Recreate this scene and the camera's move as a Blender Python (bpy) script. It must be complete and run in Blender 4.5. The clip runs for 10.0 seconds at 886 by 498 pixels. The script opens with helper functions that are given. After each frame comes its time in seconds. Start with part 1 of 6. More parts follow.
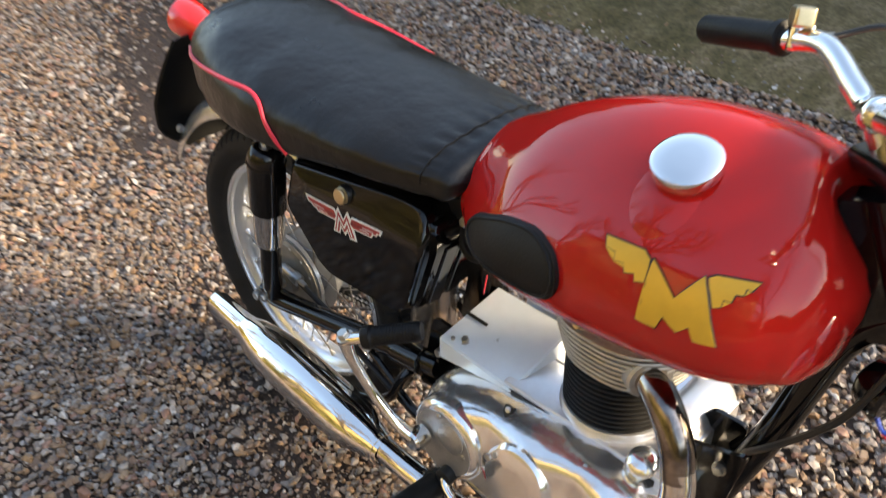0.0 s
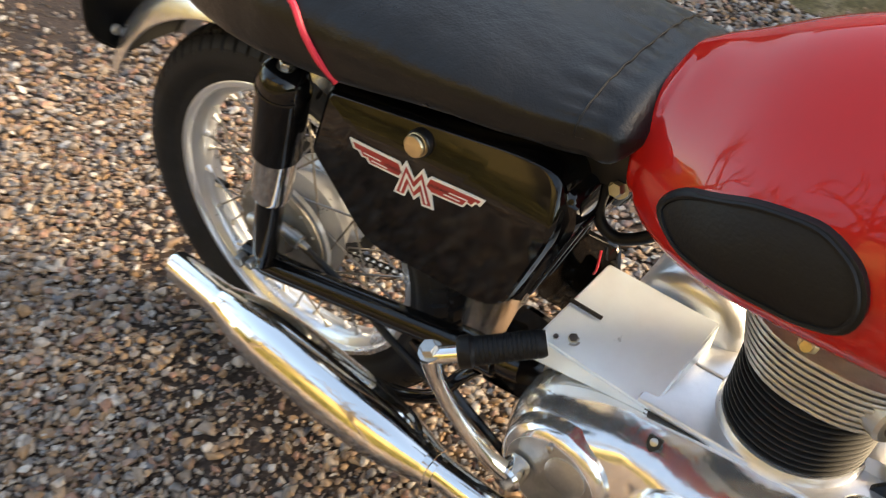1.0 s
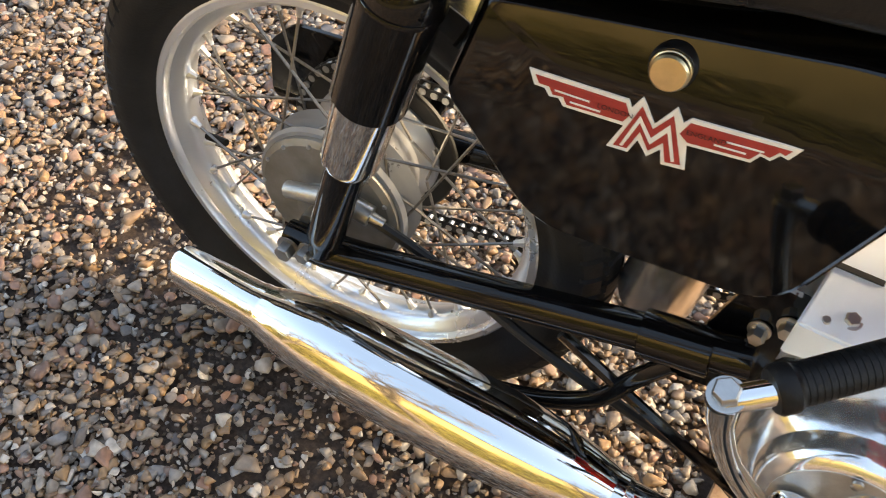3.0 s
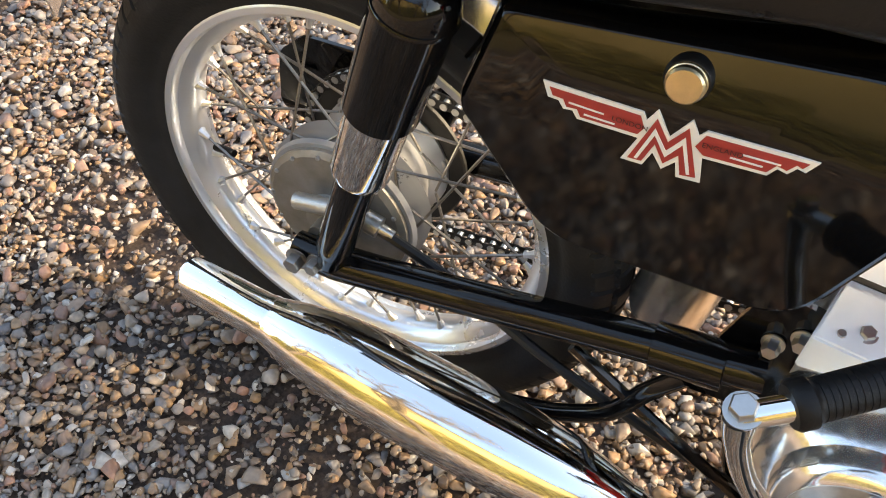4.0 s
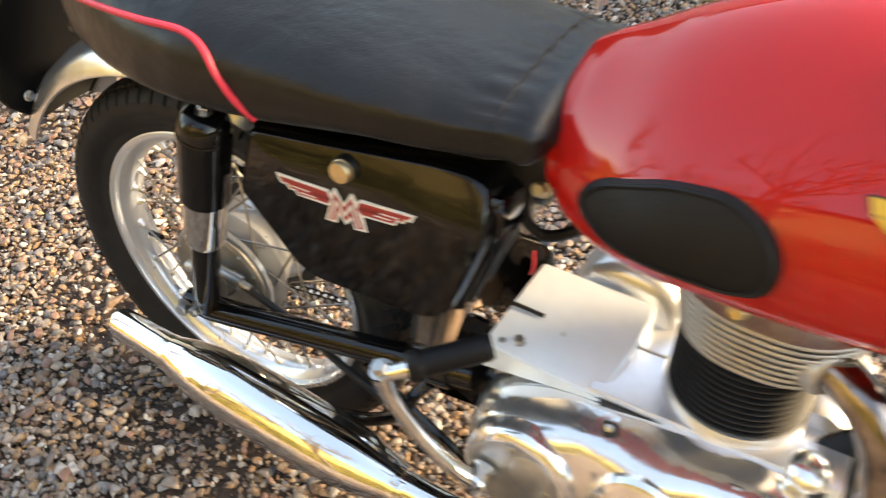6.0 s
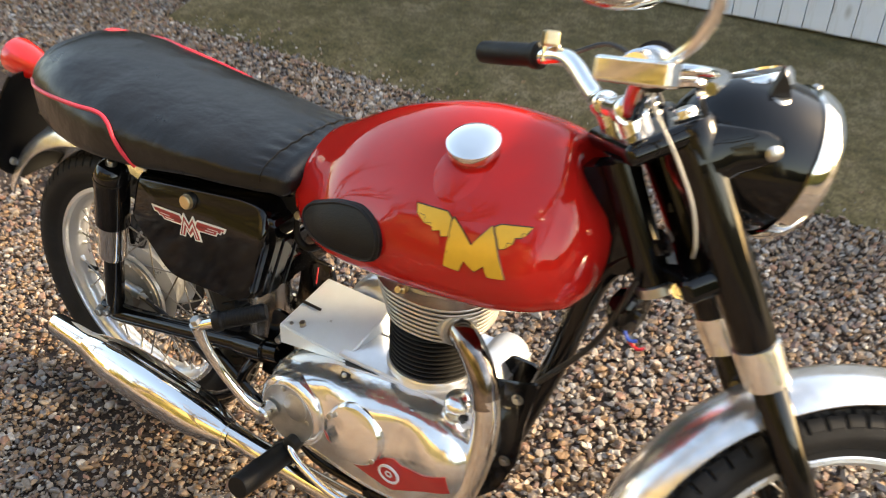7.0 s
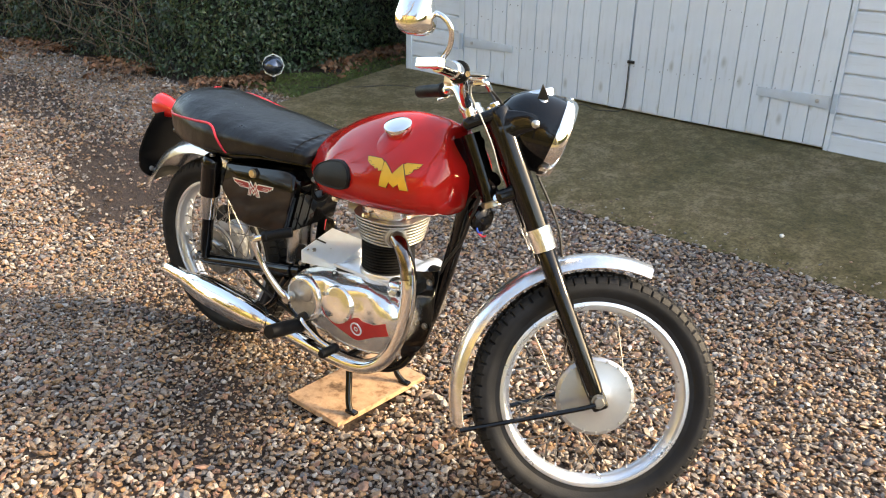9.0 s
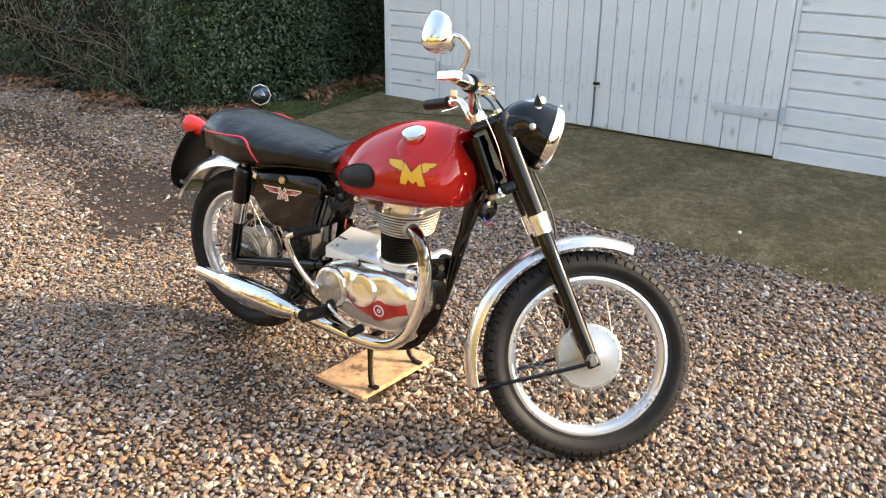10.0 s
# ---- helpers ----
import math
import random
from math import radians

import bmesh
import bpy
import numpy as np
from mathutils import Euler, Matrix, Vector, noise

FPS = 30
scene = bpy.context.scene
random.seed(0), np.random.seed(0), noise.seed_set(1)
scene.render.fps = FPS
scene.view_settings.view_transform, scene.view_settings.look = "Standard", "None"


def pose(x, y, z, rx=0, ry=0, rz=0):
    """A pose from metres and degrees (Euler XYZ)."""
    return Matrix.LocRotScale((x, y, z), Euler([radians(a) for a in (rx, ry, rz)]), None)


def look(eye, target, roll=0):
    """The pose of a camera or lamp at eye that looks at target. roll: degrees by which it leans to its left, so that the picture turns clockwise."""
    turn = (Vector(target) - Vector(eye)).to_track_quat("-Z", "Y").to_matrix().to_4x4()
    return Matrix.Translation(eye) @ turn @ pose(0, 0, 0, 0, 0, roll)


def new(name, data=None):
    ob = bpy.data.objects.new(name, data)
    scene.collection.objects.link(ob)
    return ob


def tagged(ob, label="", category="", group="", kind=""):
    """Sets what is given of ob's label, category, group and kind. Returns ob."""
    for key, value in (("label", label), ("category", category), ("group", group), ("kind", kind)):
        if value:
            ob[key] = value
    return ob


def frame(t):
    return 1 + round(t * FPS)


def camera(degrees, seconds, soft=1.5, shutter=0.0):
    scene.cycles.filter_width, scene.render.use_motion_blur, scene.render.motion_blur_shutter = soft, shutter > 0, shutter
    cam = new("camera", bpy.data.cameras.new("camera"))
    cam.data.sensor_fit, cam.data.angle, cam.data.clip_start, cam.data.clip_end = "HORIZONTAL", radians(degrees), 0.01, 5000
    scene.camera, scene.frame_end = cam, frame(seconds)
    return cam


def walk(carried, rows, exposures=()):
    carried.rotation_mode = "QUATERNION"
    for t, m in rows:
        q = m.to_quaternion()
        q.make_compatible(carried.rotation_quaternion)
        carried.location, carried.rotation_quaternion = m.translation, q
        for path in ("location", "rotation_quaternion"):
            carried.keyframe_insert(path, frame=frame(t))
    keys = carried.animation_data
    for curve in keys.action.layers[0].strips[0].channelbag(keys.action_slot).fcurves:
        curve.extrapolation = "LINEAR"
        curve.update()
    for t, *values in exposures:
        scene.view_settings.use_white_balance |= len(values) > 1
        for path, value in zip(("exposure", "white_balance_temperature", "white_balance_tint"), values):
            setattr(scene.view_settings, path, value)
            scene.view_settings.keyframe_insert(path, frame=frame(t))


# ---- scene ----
cam = camera(53.8, 10.0, soft=1.05, shutter=0.4)
PATH = [
    (0, (1.128, -0.706, 1.323), (-0.03, 0.389, 0.114), -3.6),
    (0.3, (0.995, -0.732, 1.281), (-0.004, 0.397, -0.032), -0.8),
    (0.5, (0.898, -0.697, 1.237), (-0.057, 0.408, -0.129), -0.4),
    (1, (0.704, -0.628, 1.165), (-0.125, 0.539, -0.231), 3.2),
    (1.5, (0.542, -0.566, 1.114), (0.146, 0.79, -0.302), 9.6),
    (2, (0.443, -0.537, 1.037), (0.095, 0.707, -0.49), 6.4),
    (2.5, (0.369, -0.525, 0.983), (-0.106, 0.661, -0.555), 4.8),
    (3, (0.343, -0.524, 0.977), (-0.156, 0.625, -0.582), 4.1),
    (3.2, (0.335, -0.522, 0.976), (-0.167, 0.627, -0.581), 4.4),
    (4.3, (0.336, -0.522, 0.975), (-0.181, 0.638, -0.57), 3.6),
    (4.5, (0.339, -0.52, 0.98), (-0.185, 0.636, -0.566), 3.6),
    (5, (0.344, -0.529, 0.995), (-0.225, 0.606, -0.55), 0.9),
    (5.5, (0.421, -0.553, 1.049), (-0.222, 0.641, -0.42), -0.1),
    (6, (0.723, -0.639, 1.173), (-0.025, 0.628, -0.182), -1.0),
    (6.2, (0.824, -0.653, 1.21), (0.067, 0.623, -0.131), -0.2),
    (7.3, (1.446, -1.003, 1.403), (0.473, 0.415, 0.381), 1.2),
    (7.5, (1.565, -1.039, 1.417), (0.488, 0.309, 0.405), 1.0),
    (8, (1.783, -1.213, 1.448), (0.671, 0.145, 0.489), 1.1),
    (8.5, (1.958, -1.449, 1.476), (0.848, -0.041, 0.589), 1.3),
    (9, (2.109, -1.637, 1.485), (1.019, -0.177, 0.659), 1.3),
    (9.5, (2.191, -1.827, 1.518), (1.107, -0.331, 0.75), 1.5),
    (10, (2.225, -2.027, 1.519), (1.186, -0.496, 0.76), 0.6),
]
walk(cam, [(t, look(eye, target, roll)) for t, eye, target, roll in PATH], ((0.0, 2.3, 8100, 10), (1.0, 2.52, 9000, 10), (2.0, 2.56, 9500, 10), (2.5, 2.58, 9500, 10), (3.0, 2.69, 8900, 10), (4.5, 2.84, 8300, 10), (5.5, 2.9, 7700, 10), (6.0, 2.92, 9500, 10), (6.2, 2.92, 9600, 10), (7.3, 2.46, 9050, 10), (8.5, 2.5, 8600, 10), (10.0, 2.7, 8550, 10)))

# ---- light ----
world = bpy.data.worlds.new("sky")
scene.world = world
world.use_nodes = True
_nt = world.node_tree
_nt.nodes.clear()
_sky = _nt.nodes.new("ShaderNodeTexSky")
_sky.sky_type = "NISHITA"
_sky.sun_disc = False
SUN_EL, SUN_AZ = 26.0, 57.0          # azimuth clockwise from +y
_sky.sun_elevation, _sky.sun_rotation = radians(SUN_EL), radians(SUN_AZ)
_bg = _nt.nodes.new("ShaderNodeBackground")
_bg.inputs["Strength"].default_value = 0.142
_wo = _nt.nodes.new("ShaderNodeOutputWorld")
_nt.links.new(_sky.outputs[0], _bg.inputs[0])
_sky.dust_density, _sky.ozone_density = 1.4, 1.4
_nt.links.new(_bg.outputs[0], _wo.inputs[0])
_sd = bpy.data.lights.new("sun", "SUN")
_sd.energy, _sd.angle, _sd.color = 1.45, radians(13), (1.0, 0.87, 0.68)
_away = Vector((math.sin(radians(SUN_AZ)) * math.cos(radians(SUN_EL)), math.cos(radians(SUN_AZ)) * math.cos(radians(SUN_EL)), math.sin(radians(SUN_EL))))
sun = new("sun", _sd)
sun.matrix_world = look(_away * 20, (0, 0, 0))


# ---- materials ----
def mat(name, color, rough=0.5, metal=0.0, coat=0.0, var=0.0, scale=20.0, bump=0.0, bump_scale=200.0, rough_var=0.0, color2=None, spec=0.5):
    m = bpy.data.materials.new(name)
    m.use_nodes = True
    nt = m.node_tree
    b = nt.nodes["Principled BSDF"]
    b.inputs["Base Color"].default_value = (*color, 1)
    b.inputs["Roughness"].default_value = rough
    b.inputs["Metallic"].default_value = metal
    b.inputs["Coat Weight"].default_value = coat
    b.inputs["Coat Roughness"].default_value = 0.04
    b.inputs["Specular IOR Level"].default_value = spec
    tc = nt.nodes.new("ShaderNodeTexCoord")
    if var or rough_var:
        n = nt.nodes.new("ShaderNodeTexNoise")
        n.inputs["Scale"].default_value, n.inputs["Detail"].default_value = scale, 6
        n.inputs["Roughness"].default_value = 0.65
        nt.links.new(tc.outputs["Object"], n.inputs["Vector"])
        r = nt.nodes.new("ShaderNodeValToRGB")
        r.color_ramp.elements[0].position, r.color_ramp.elements[1].position = 0.3, 0.7
        lo = color2 or tuple(c * (1 - var) for c in color)
        r.color_ramp.elements[0].color = (*lo, 1)
        r.color_ramp.elements[1].color = (*color, 1)
        nt.links.new(n.outputs["Fac"], r.inputs["Fac"])
        if var:
            nt.links.new(r.outputs["Color"], b.inputs["Base Color"])
        if rough_var:
            mr = nt.nodes.new("ShaderNodeMapRange")
            mr.inputs["To Min"].default_value, mr.inputs["To Max"].default_value = max(0.02, rough - rough_var), rough + rough_var
            nt.links.new(n.outputs["Fac"], mr.inputs["Value"])
            nt.links.new(mr.outputs["Result"], b.inputs["Roughness"])
    if bump:
        n2 = nt.nodes.new("ShaderNodeTexNoise")
        n2.inputs["Scale"].default_value, n2.inputs["Detail"].default_value = bump_scale, 5
        nt.links.new(tc.outputs["Object"], n2.inputs["Vector"])
        bp = nt.nodes.new("ShaderNodeBump")
        bp.inputs["Strength"].default_value, bp.inputs["Distance"].default_value = bump, 0.002
        nt.links.new(n2.outputs["Fac"], bp.inputs["Height"])
        nt.links.new(bp.outputs["Normal"], b.inputs["Normal"])
    return m


def mottle(m, scale, low, lo=0.38, hi=0.66, detail=5, stretch=(1, 1, 1)):
    """Larger stains over a material: its colour is multiplied down to low in patches."""
    nt = m.node_tree
    b = nt.nodes["Principled BSDF"]
    tc = nt.nodes.new("ShaderNodeTexCoord")
    mp = nt.nodes.new("ShaderNodeMapping")
    mp.inputs["Scale"].default_value = stretch
    n = nt.nodes.new("ShaderNodeTexNoise")
    n.inputs["Scale"].default_value, n.inputs["Detail"].default_value, n.inputs["Roughness"].default_value = scale, detail, 0.6
    r = nt.nodes.new("ShaderNodeValToRGB")
    r.color_ramp.elements[0].position, r.color_ramp.elements[1].position = lo, hi
    r.color_ramp.elements[0].color, r.color_ramp.elements[1].color = (*low, 1), (1, 1, 1, 1)
    mx = nt.nodes.new("ShaderNodeVectorMath")
    mx.operation = "MULTIPLY"
    nt.links.new(tc.outputs["Object"], mp.inputs["Vector"])
    nt.links.new(mp.outputs["Vector"], n.inputs["Vector"])
    nt.links.new(n.outputs["Fac"], r.inputs["Fac"])
    if b.inputs["Base Color"].links:
        nt.links.new(b.inputs["Base Color"].links[0].from_socket, mx.inputs[0])
    else:
        mx.inputs[0].default_value = b.inputs["Base Color"].default_value[:3]
    nt.links.new(r.outputs["Color"], mx.inputs[1])
    nt.links.new(mx.outputs[0], b.inputs["Base Color"])
    return m


def ripple(m, scale, depth, detail=2):
    """Shallow unevenness of the surface, over whatever fine relief it has."""
    nt = m.node_tree
    b = nt.nodes["Principled BSDF"]
    tc, n, bp = nt.nodes.new("ShaderNodeTexCoord"), nt.nodes.new("ShaderNodeTexNoise"), nt.nodes.new("ShaderNodeBump")
    n.inputs["Scale"].default_value, n.inputs["Detail"].default_value = scale, detail
    bp.inputs["Strength"].default_value, bp.inputs["Distance"].default_value = 1.0, depth
    nt.links.new(tc.outputs["Object"], n.inputs["Vector"])
    nt.links.new(n.outputs["Fac"], bp.inputs["Height"])
    if b.inputs["Normal"].links:
        nt.links.new(b.inputs["Normal"].links[0].from_socket, bp.inputs["Normal"])
    nt.links.new(bp.outputs["Normal"], b.inputs["Normal"])
    return m


def per_piece(m, spread):
    """A little lighter or darker from piece to piece."""
    nt = m.node_tree
    b = nt.nodes["Principled BSDF"]
    oi = nt.nodes.new("ShaderNodeObjectInfo")
    mr = nt.nodes.new("ShaderNodeMapRange")
    mr.inputs["To Min"].default_value, mr.inputs["To Max"].default_value = 1 - spread, 1 + spread
    mx = nt.nodes.new("ShaderNodeVectorMath")
    mx.operation = "SCALE"
    nt.links.new(oi.outputs["Random"], mr.inputs["Value"])
    nt.links.new(b.inputs["Base Color"].links[0].from_socket, mx.inputs[0])
    nt.links.new(mr.outputs["Result"], mx.inputs["Scale"])
    nt.links.new(mx.outputs[0], b.inputs["Base Color"])
    return m


RED = mat("red_paint", (0.44, 0.0125, 0.0105), 0.5, 0.0, 0.85, var=0.12, scale=3, spec=0.0)
BLACK = mat("black_enamel", (0.0030, 0.0030, 0.0034), 0.07, 0.0, 0.0, spec=0.38, rough_var=0.03, scale=6)
PLATEBLACK = mat("black_plate_paint", (0.0035, 0.0035, 0.0038), 0.5, var=0.3, scale=40, spec=0.16)
SATIN = mat("satin_black", (0.009, 0.009, 0.010), 0.42, var=0.3, scale=60)
VINYL = ripple(mat("black_vinyl", (0.0065, 0.0065, 0.0068), 0.30, var=0.25, scale=15, bump=0.20, bump_scale=380, rough_var=0.08, spec=0.33), 16, 0.0045, 3)
RUBBER = mat("rubber", (0.006, 0.006, 0.0065), 0.5, var=0.3, scale=30, bump=0.2, bump_scale=300, rough_var=0.08, spec=0.22)
OLDRUBBER = mat("weathered_rubber", (0.035, 0.030, 0.026), 0.6, var=0.3, scale=30)
TYRE = mottle(mat("tyre_rubber", (0.0235, 0.0248, 0.028), 0.62, var=0.35, scale=25, bump=0.25, bump_scale=250, rough_var=0.08, spec=0.22), 9, (0.6, 0.58, 0.55))
CHROME = mat("chrome", (0.83, 0.82, 0.80), 0.06, 1.0, rough_var=0.02, scale=40)
# chrome with a dark reflection put into its colour, in blotches
DARKCHROME = mottle(mat("darkened_chrome", (0.40, 0.35, 0.31), 0.14, 1.0, rough_var=0.05, scale=40), 25, (0.3, 0.3, 0.34))
POLISHED = ripple(mat("polished_alloy", (0.92, 0.91, 0.89), 0.17, 0.90, var=0.12, scale=14, bump=0.06, bump_scale=60, rough_var=0.07), 30, 0.0012, 2)
ALLOY = mat("brushed_alloy", (0.80, 0.81, 0.83), 0.30, 0.70, var=0.15, scale=18, bump=0.08, bump_scale=180, rough_var=0.08)
MUDGUARD = mottle(mat("mudguard_alloy", (0.80, 0.80, 0.81), 0.24, 0.92, var=0.10, scale=12, bump=0.05, bump_scale=120, rough_var=0.10), 30, (0.82, 0.80, 0.77))
RIMALLOY = mat("rim_alloy", (0.72, 0.77, 0.84), 0.28, 0.72, var=0.10, scale=9, bump=0.04, bump_scale=150, rough_var=0.06)
SHEET = mat("aluminium_sheet", (0.84, 0.93, 1.0), 0.30, 0.32, var=0.06, scale=30, bump=0.04, bump_scale=120, rough_var=0.06)
DULLPLATE = mottle(mat("dull_alloy_plate", (0.33, 0.315, 0.295), 0.5, 0.7, var=0.25, scale=40, bump=0.15, bump_scale=300), 14, (0.7, 0.66, 0.6))
SPOKE = mat("spoke_steel", (0.33, 0.31, 0.29), 0.38, 1.0, var=0.3, scale=60)
CASTALLOY = mat("cast_alloy", (0.56, 0.55, 0.53), 0.45, 0.9, var=0.3, scale=40, bump=0.25, bump_scale=300)
IRON = mat("black_iron", (0.012, 0.0115, 0.011), 0.5, 0.3, var=0.4, scale=50)
DRUM = mat("painted_silver", (0.46, 0.475, 0.50), 0.30, 0.68, var=0.15, scale=12, rough_var=0.08)
STEEL = mat("zinc_steel", (0.55, 0.54, 0.52), 0.33, 1.0, var=0.2, scale=60)
BRASS = mat("brass", (0.72, 0.58, 0.36), 0.32, 1.0, var=0.2, scale=80)
GOLD = mat("gold_transfer", (0.66, 0.38, 0.045), 0.38, 0.35, var=0.12, scale=40)
WHITE = mat("white_transfer", (0.78, 0.76, 0.70), 0.4, var=0.06, scale=80)
WINGRED = mat("red_transfer", (0.36, 0.035, 0.03), 0.4, var=0.1, scale=60)
PIPING = mat("red_piping", (0.62, 0.025, 0.05), 0.4)
TAILRED = mat("red_lens", (0.75, 0.02, 0.02), 0.2, coat=0.6)
ENGINERED = mat("red_enamel", (0.50, 0.03, 0.03), 0.3, coat=0.5, var=0.15, scale=40)
GREYCABLE = mat("grey_cable", (0.42, 0.42, 0.41), 0.4)
BLUEWIRE = mat("blue_plastic", (0.02, 0.08, 0.5), 0.4)


def glass(name, color=(0.9, 0.92, 0.93), rough=0.05):
    m = mat(name, color, rough)
    m.node_tree.nodes["Principled BSDF"].inputs["Transmission Weight"].default_value = 1.0
    return m


LENS = glass("lamp_glass")


def stone_material(name, ramp_cols, rough=0.62, dirt=0.35, spec=0.5):
    m = bpy.data.materials.new(name)
    m.use_nodes = True
    nt = m.node_tree
    b = nt.nodes["Principled BSDF"]
    g = nt.nodes.new("ShaderNodeNewGeometry")
    r = nt.nodes.new("ShaderNodeValToRGB")
    r.color_ramp.interpolation = "LINEAR"
    els = r.color_ramp.elements
    while len(els) < len(ramp_cols):
        els.new(0.5)
    for i, c in enumerate(ramp_cols):
        els[i].position = i / (len(ramp_cols) - 1)
        els[i].color = (*c, 1)
    nt.links.new(g.outputs["Random Per Island"], r.inputs["Fac"])
    tc = nt.nodes.new("ShaderNodeTexCoord")
    n = nt.nodes.new("ShaderNodeTexNoise")
    n.inputs["Scale"].default_value, n.inputs["Detail"].default_value = 90, 6
    nt.links.new(tc.outputs["Object"], n.inputs["Vector"])
    n2 = nt.nodes.new("ShaderNodeTexNoise")
    n2.inputs["Scale"].default_value, n2.inputs["Detail"].default_value = 2.2, 4
    nt.links.new(tc.outputs["Object"], n2.inputs["Vector"])
    mr = nt.nodes.new("ShaderNodeMapRange")
    mr.inputs["From Min"].default_value, mr.inputs["From Max"].default_value = 0.3, 0.7
    mr.inputs["To Min"].default_value, mr.inputs["To Max"].default_value = 1 - dirt, 1.15
    nt.links.new(n.outputs["Fac"], mr.inputs["Value"])
    mr2 = nt.nodes.new("ShaderNodeMapRange")
    mr2.inputs["From Min"].default_value, mr2.inputs["From Max"].default_value = 0.35, 0.65
    mr2.inputs["To Min"].default_value, mr2.inputs["To Max"].default_value = 0.75, 1.1
    nt.links.new(n2.outputs["Fac"], mr2.inputs["Value"])
    mul = nt.nodes.new("ShaderNodeMath")
    mul.operation = "MULTIPLY"
    nt.links.new(mr.outputs["Result"], mul.inputs[0])
    nt.links.new(mr2.outputs["Result"], mul.inputs[1])
    mx = nt.nodes.new("ShaderNodeVectorMath")
    mx.operation = "SCALE"
    nt.links.new(r.outputs["Color"], mx.inputs[0])
    nt.links.new(mul.outputs[0], mx.inputs["Scale"])
    nt.links.new(mx.outputs[0], b.inputs["Base Color"])
    b.inputs["Roughness"].default_value = rough
    b.inputs["Specular IOR Level"].default_value = spec
    bp = nt.nodes.new("ShaderNodeBump")
    bp.inputs["Strength"].default_value, bp.inputs["Distance"].default_value = 0.5, 0.003
    nt.links.new(n.outputs["Fac"], bp.inputs["Height"])
    nt.links.new(bp.outputs["Normal"], b.inputs["Normal"])
    return m


GRAVEL = stone_material("gravel", [(0.124, 0.080, 0.056), (0.251, 0.163, 0.104), (0.311, 0.181, 0.089), (0.167, 0.140, 0.124), (0.358, 0.286, 0.220), (0.120, 0.117, 0.127), (0.227, 0.207, 0.191), (0.358, 0.223, 0.121), (0.191, 0.115, 0.074), (0.524, 0.475, 0.421), (0.274, 0.207, 0.157), (0.320, 0.169, 0.114), (0.087, 0.078, 0.080), (0.534, 0.505, 0.471)], 0.5)
GRIT = stone_material("dark_grit", [(0.050, 0.034, 0.026), (0.085, 0.058, 0.043), (0.036, 0.026, 0.021), (0.125, 0.088, 0.062), (0.065, 0.047, 0.037), (0.18, 0.135, 0.10)], 0.7)
DRYLEAF = stone_material("dry_leaves", [(0.17, 0.075, 0.036), (0.30, 0.135, 0.065), (0.10, 0.05, 0.026), (0.37, 0.20, 0.11)], 0.6)
HEDGELEAF = stone_material("hedge_leaves", [(0.018, 0.040, 0.016), (0.030, 0.068, 0.024), (0.012, 0.028, 0.012), (0.062, 0.115, 0.048), (0.020, 0.050, 0.022), (0.085, 0.10, 0.04)], 0.36, 0.2, 0.5)
# gold-bright tones: sunlight put into the leaf colour, for warm reflections
GARDENLEAF = stone_material("sun_bright_garden_leaves", [(0.24, 0.22, 0.05), (0.50, 0.40, 0.11), (0.32, 0.27, 0.06), (0.60, 0.46, 0.16)], 0.5, 0.2)
GRASS = stone_material("grass_blades", [(0.085, 0.15, 0.030), (0.13, 0.21, 0.045), (0.125, 0.125, 0.045), (0.07, 0.115, 0.026)], 0.7, 0.2)
TWIG = mat("twig_bark", (0.16, 0.12, 0.085), 0.8, var=0.4, scale=30)
SOIL = mottle(mat("dark_soil", (0.081, 0.053, 0.039), 0.8, var=0.45, scale=9, bump=1.0, bump_scale=140, rough_var=0.12), 170, (0.5, 0.48, 0.47), 0.40, 0.60, 2)
CONCRETE = mottle(mottle(mottle(mottle(mat("mossy_concrete", (0.262, 0.194, 0.126), 0.85, var=0.5, scale=2.4, bump=1.0, bump_scale=110, color2=(0.142, 0.116, 0.050)), 7, (0.66, 0.66, 0.48), 0.40, 0.58, 14), 75, (0.48, 0.46, 0.42), 0.36, 0.56, 6), 22, (0.66, 0.66, 0.52), 0.43, 0.57, 10), 0.8, (0.78, 0.79, 0.64), 0.42, 0.58, 6)
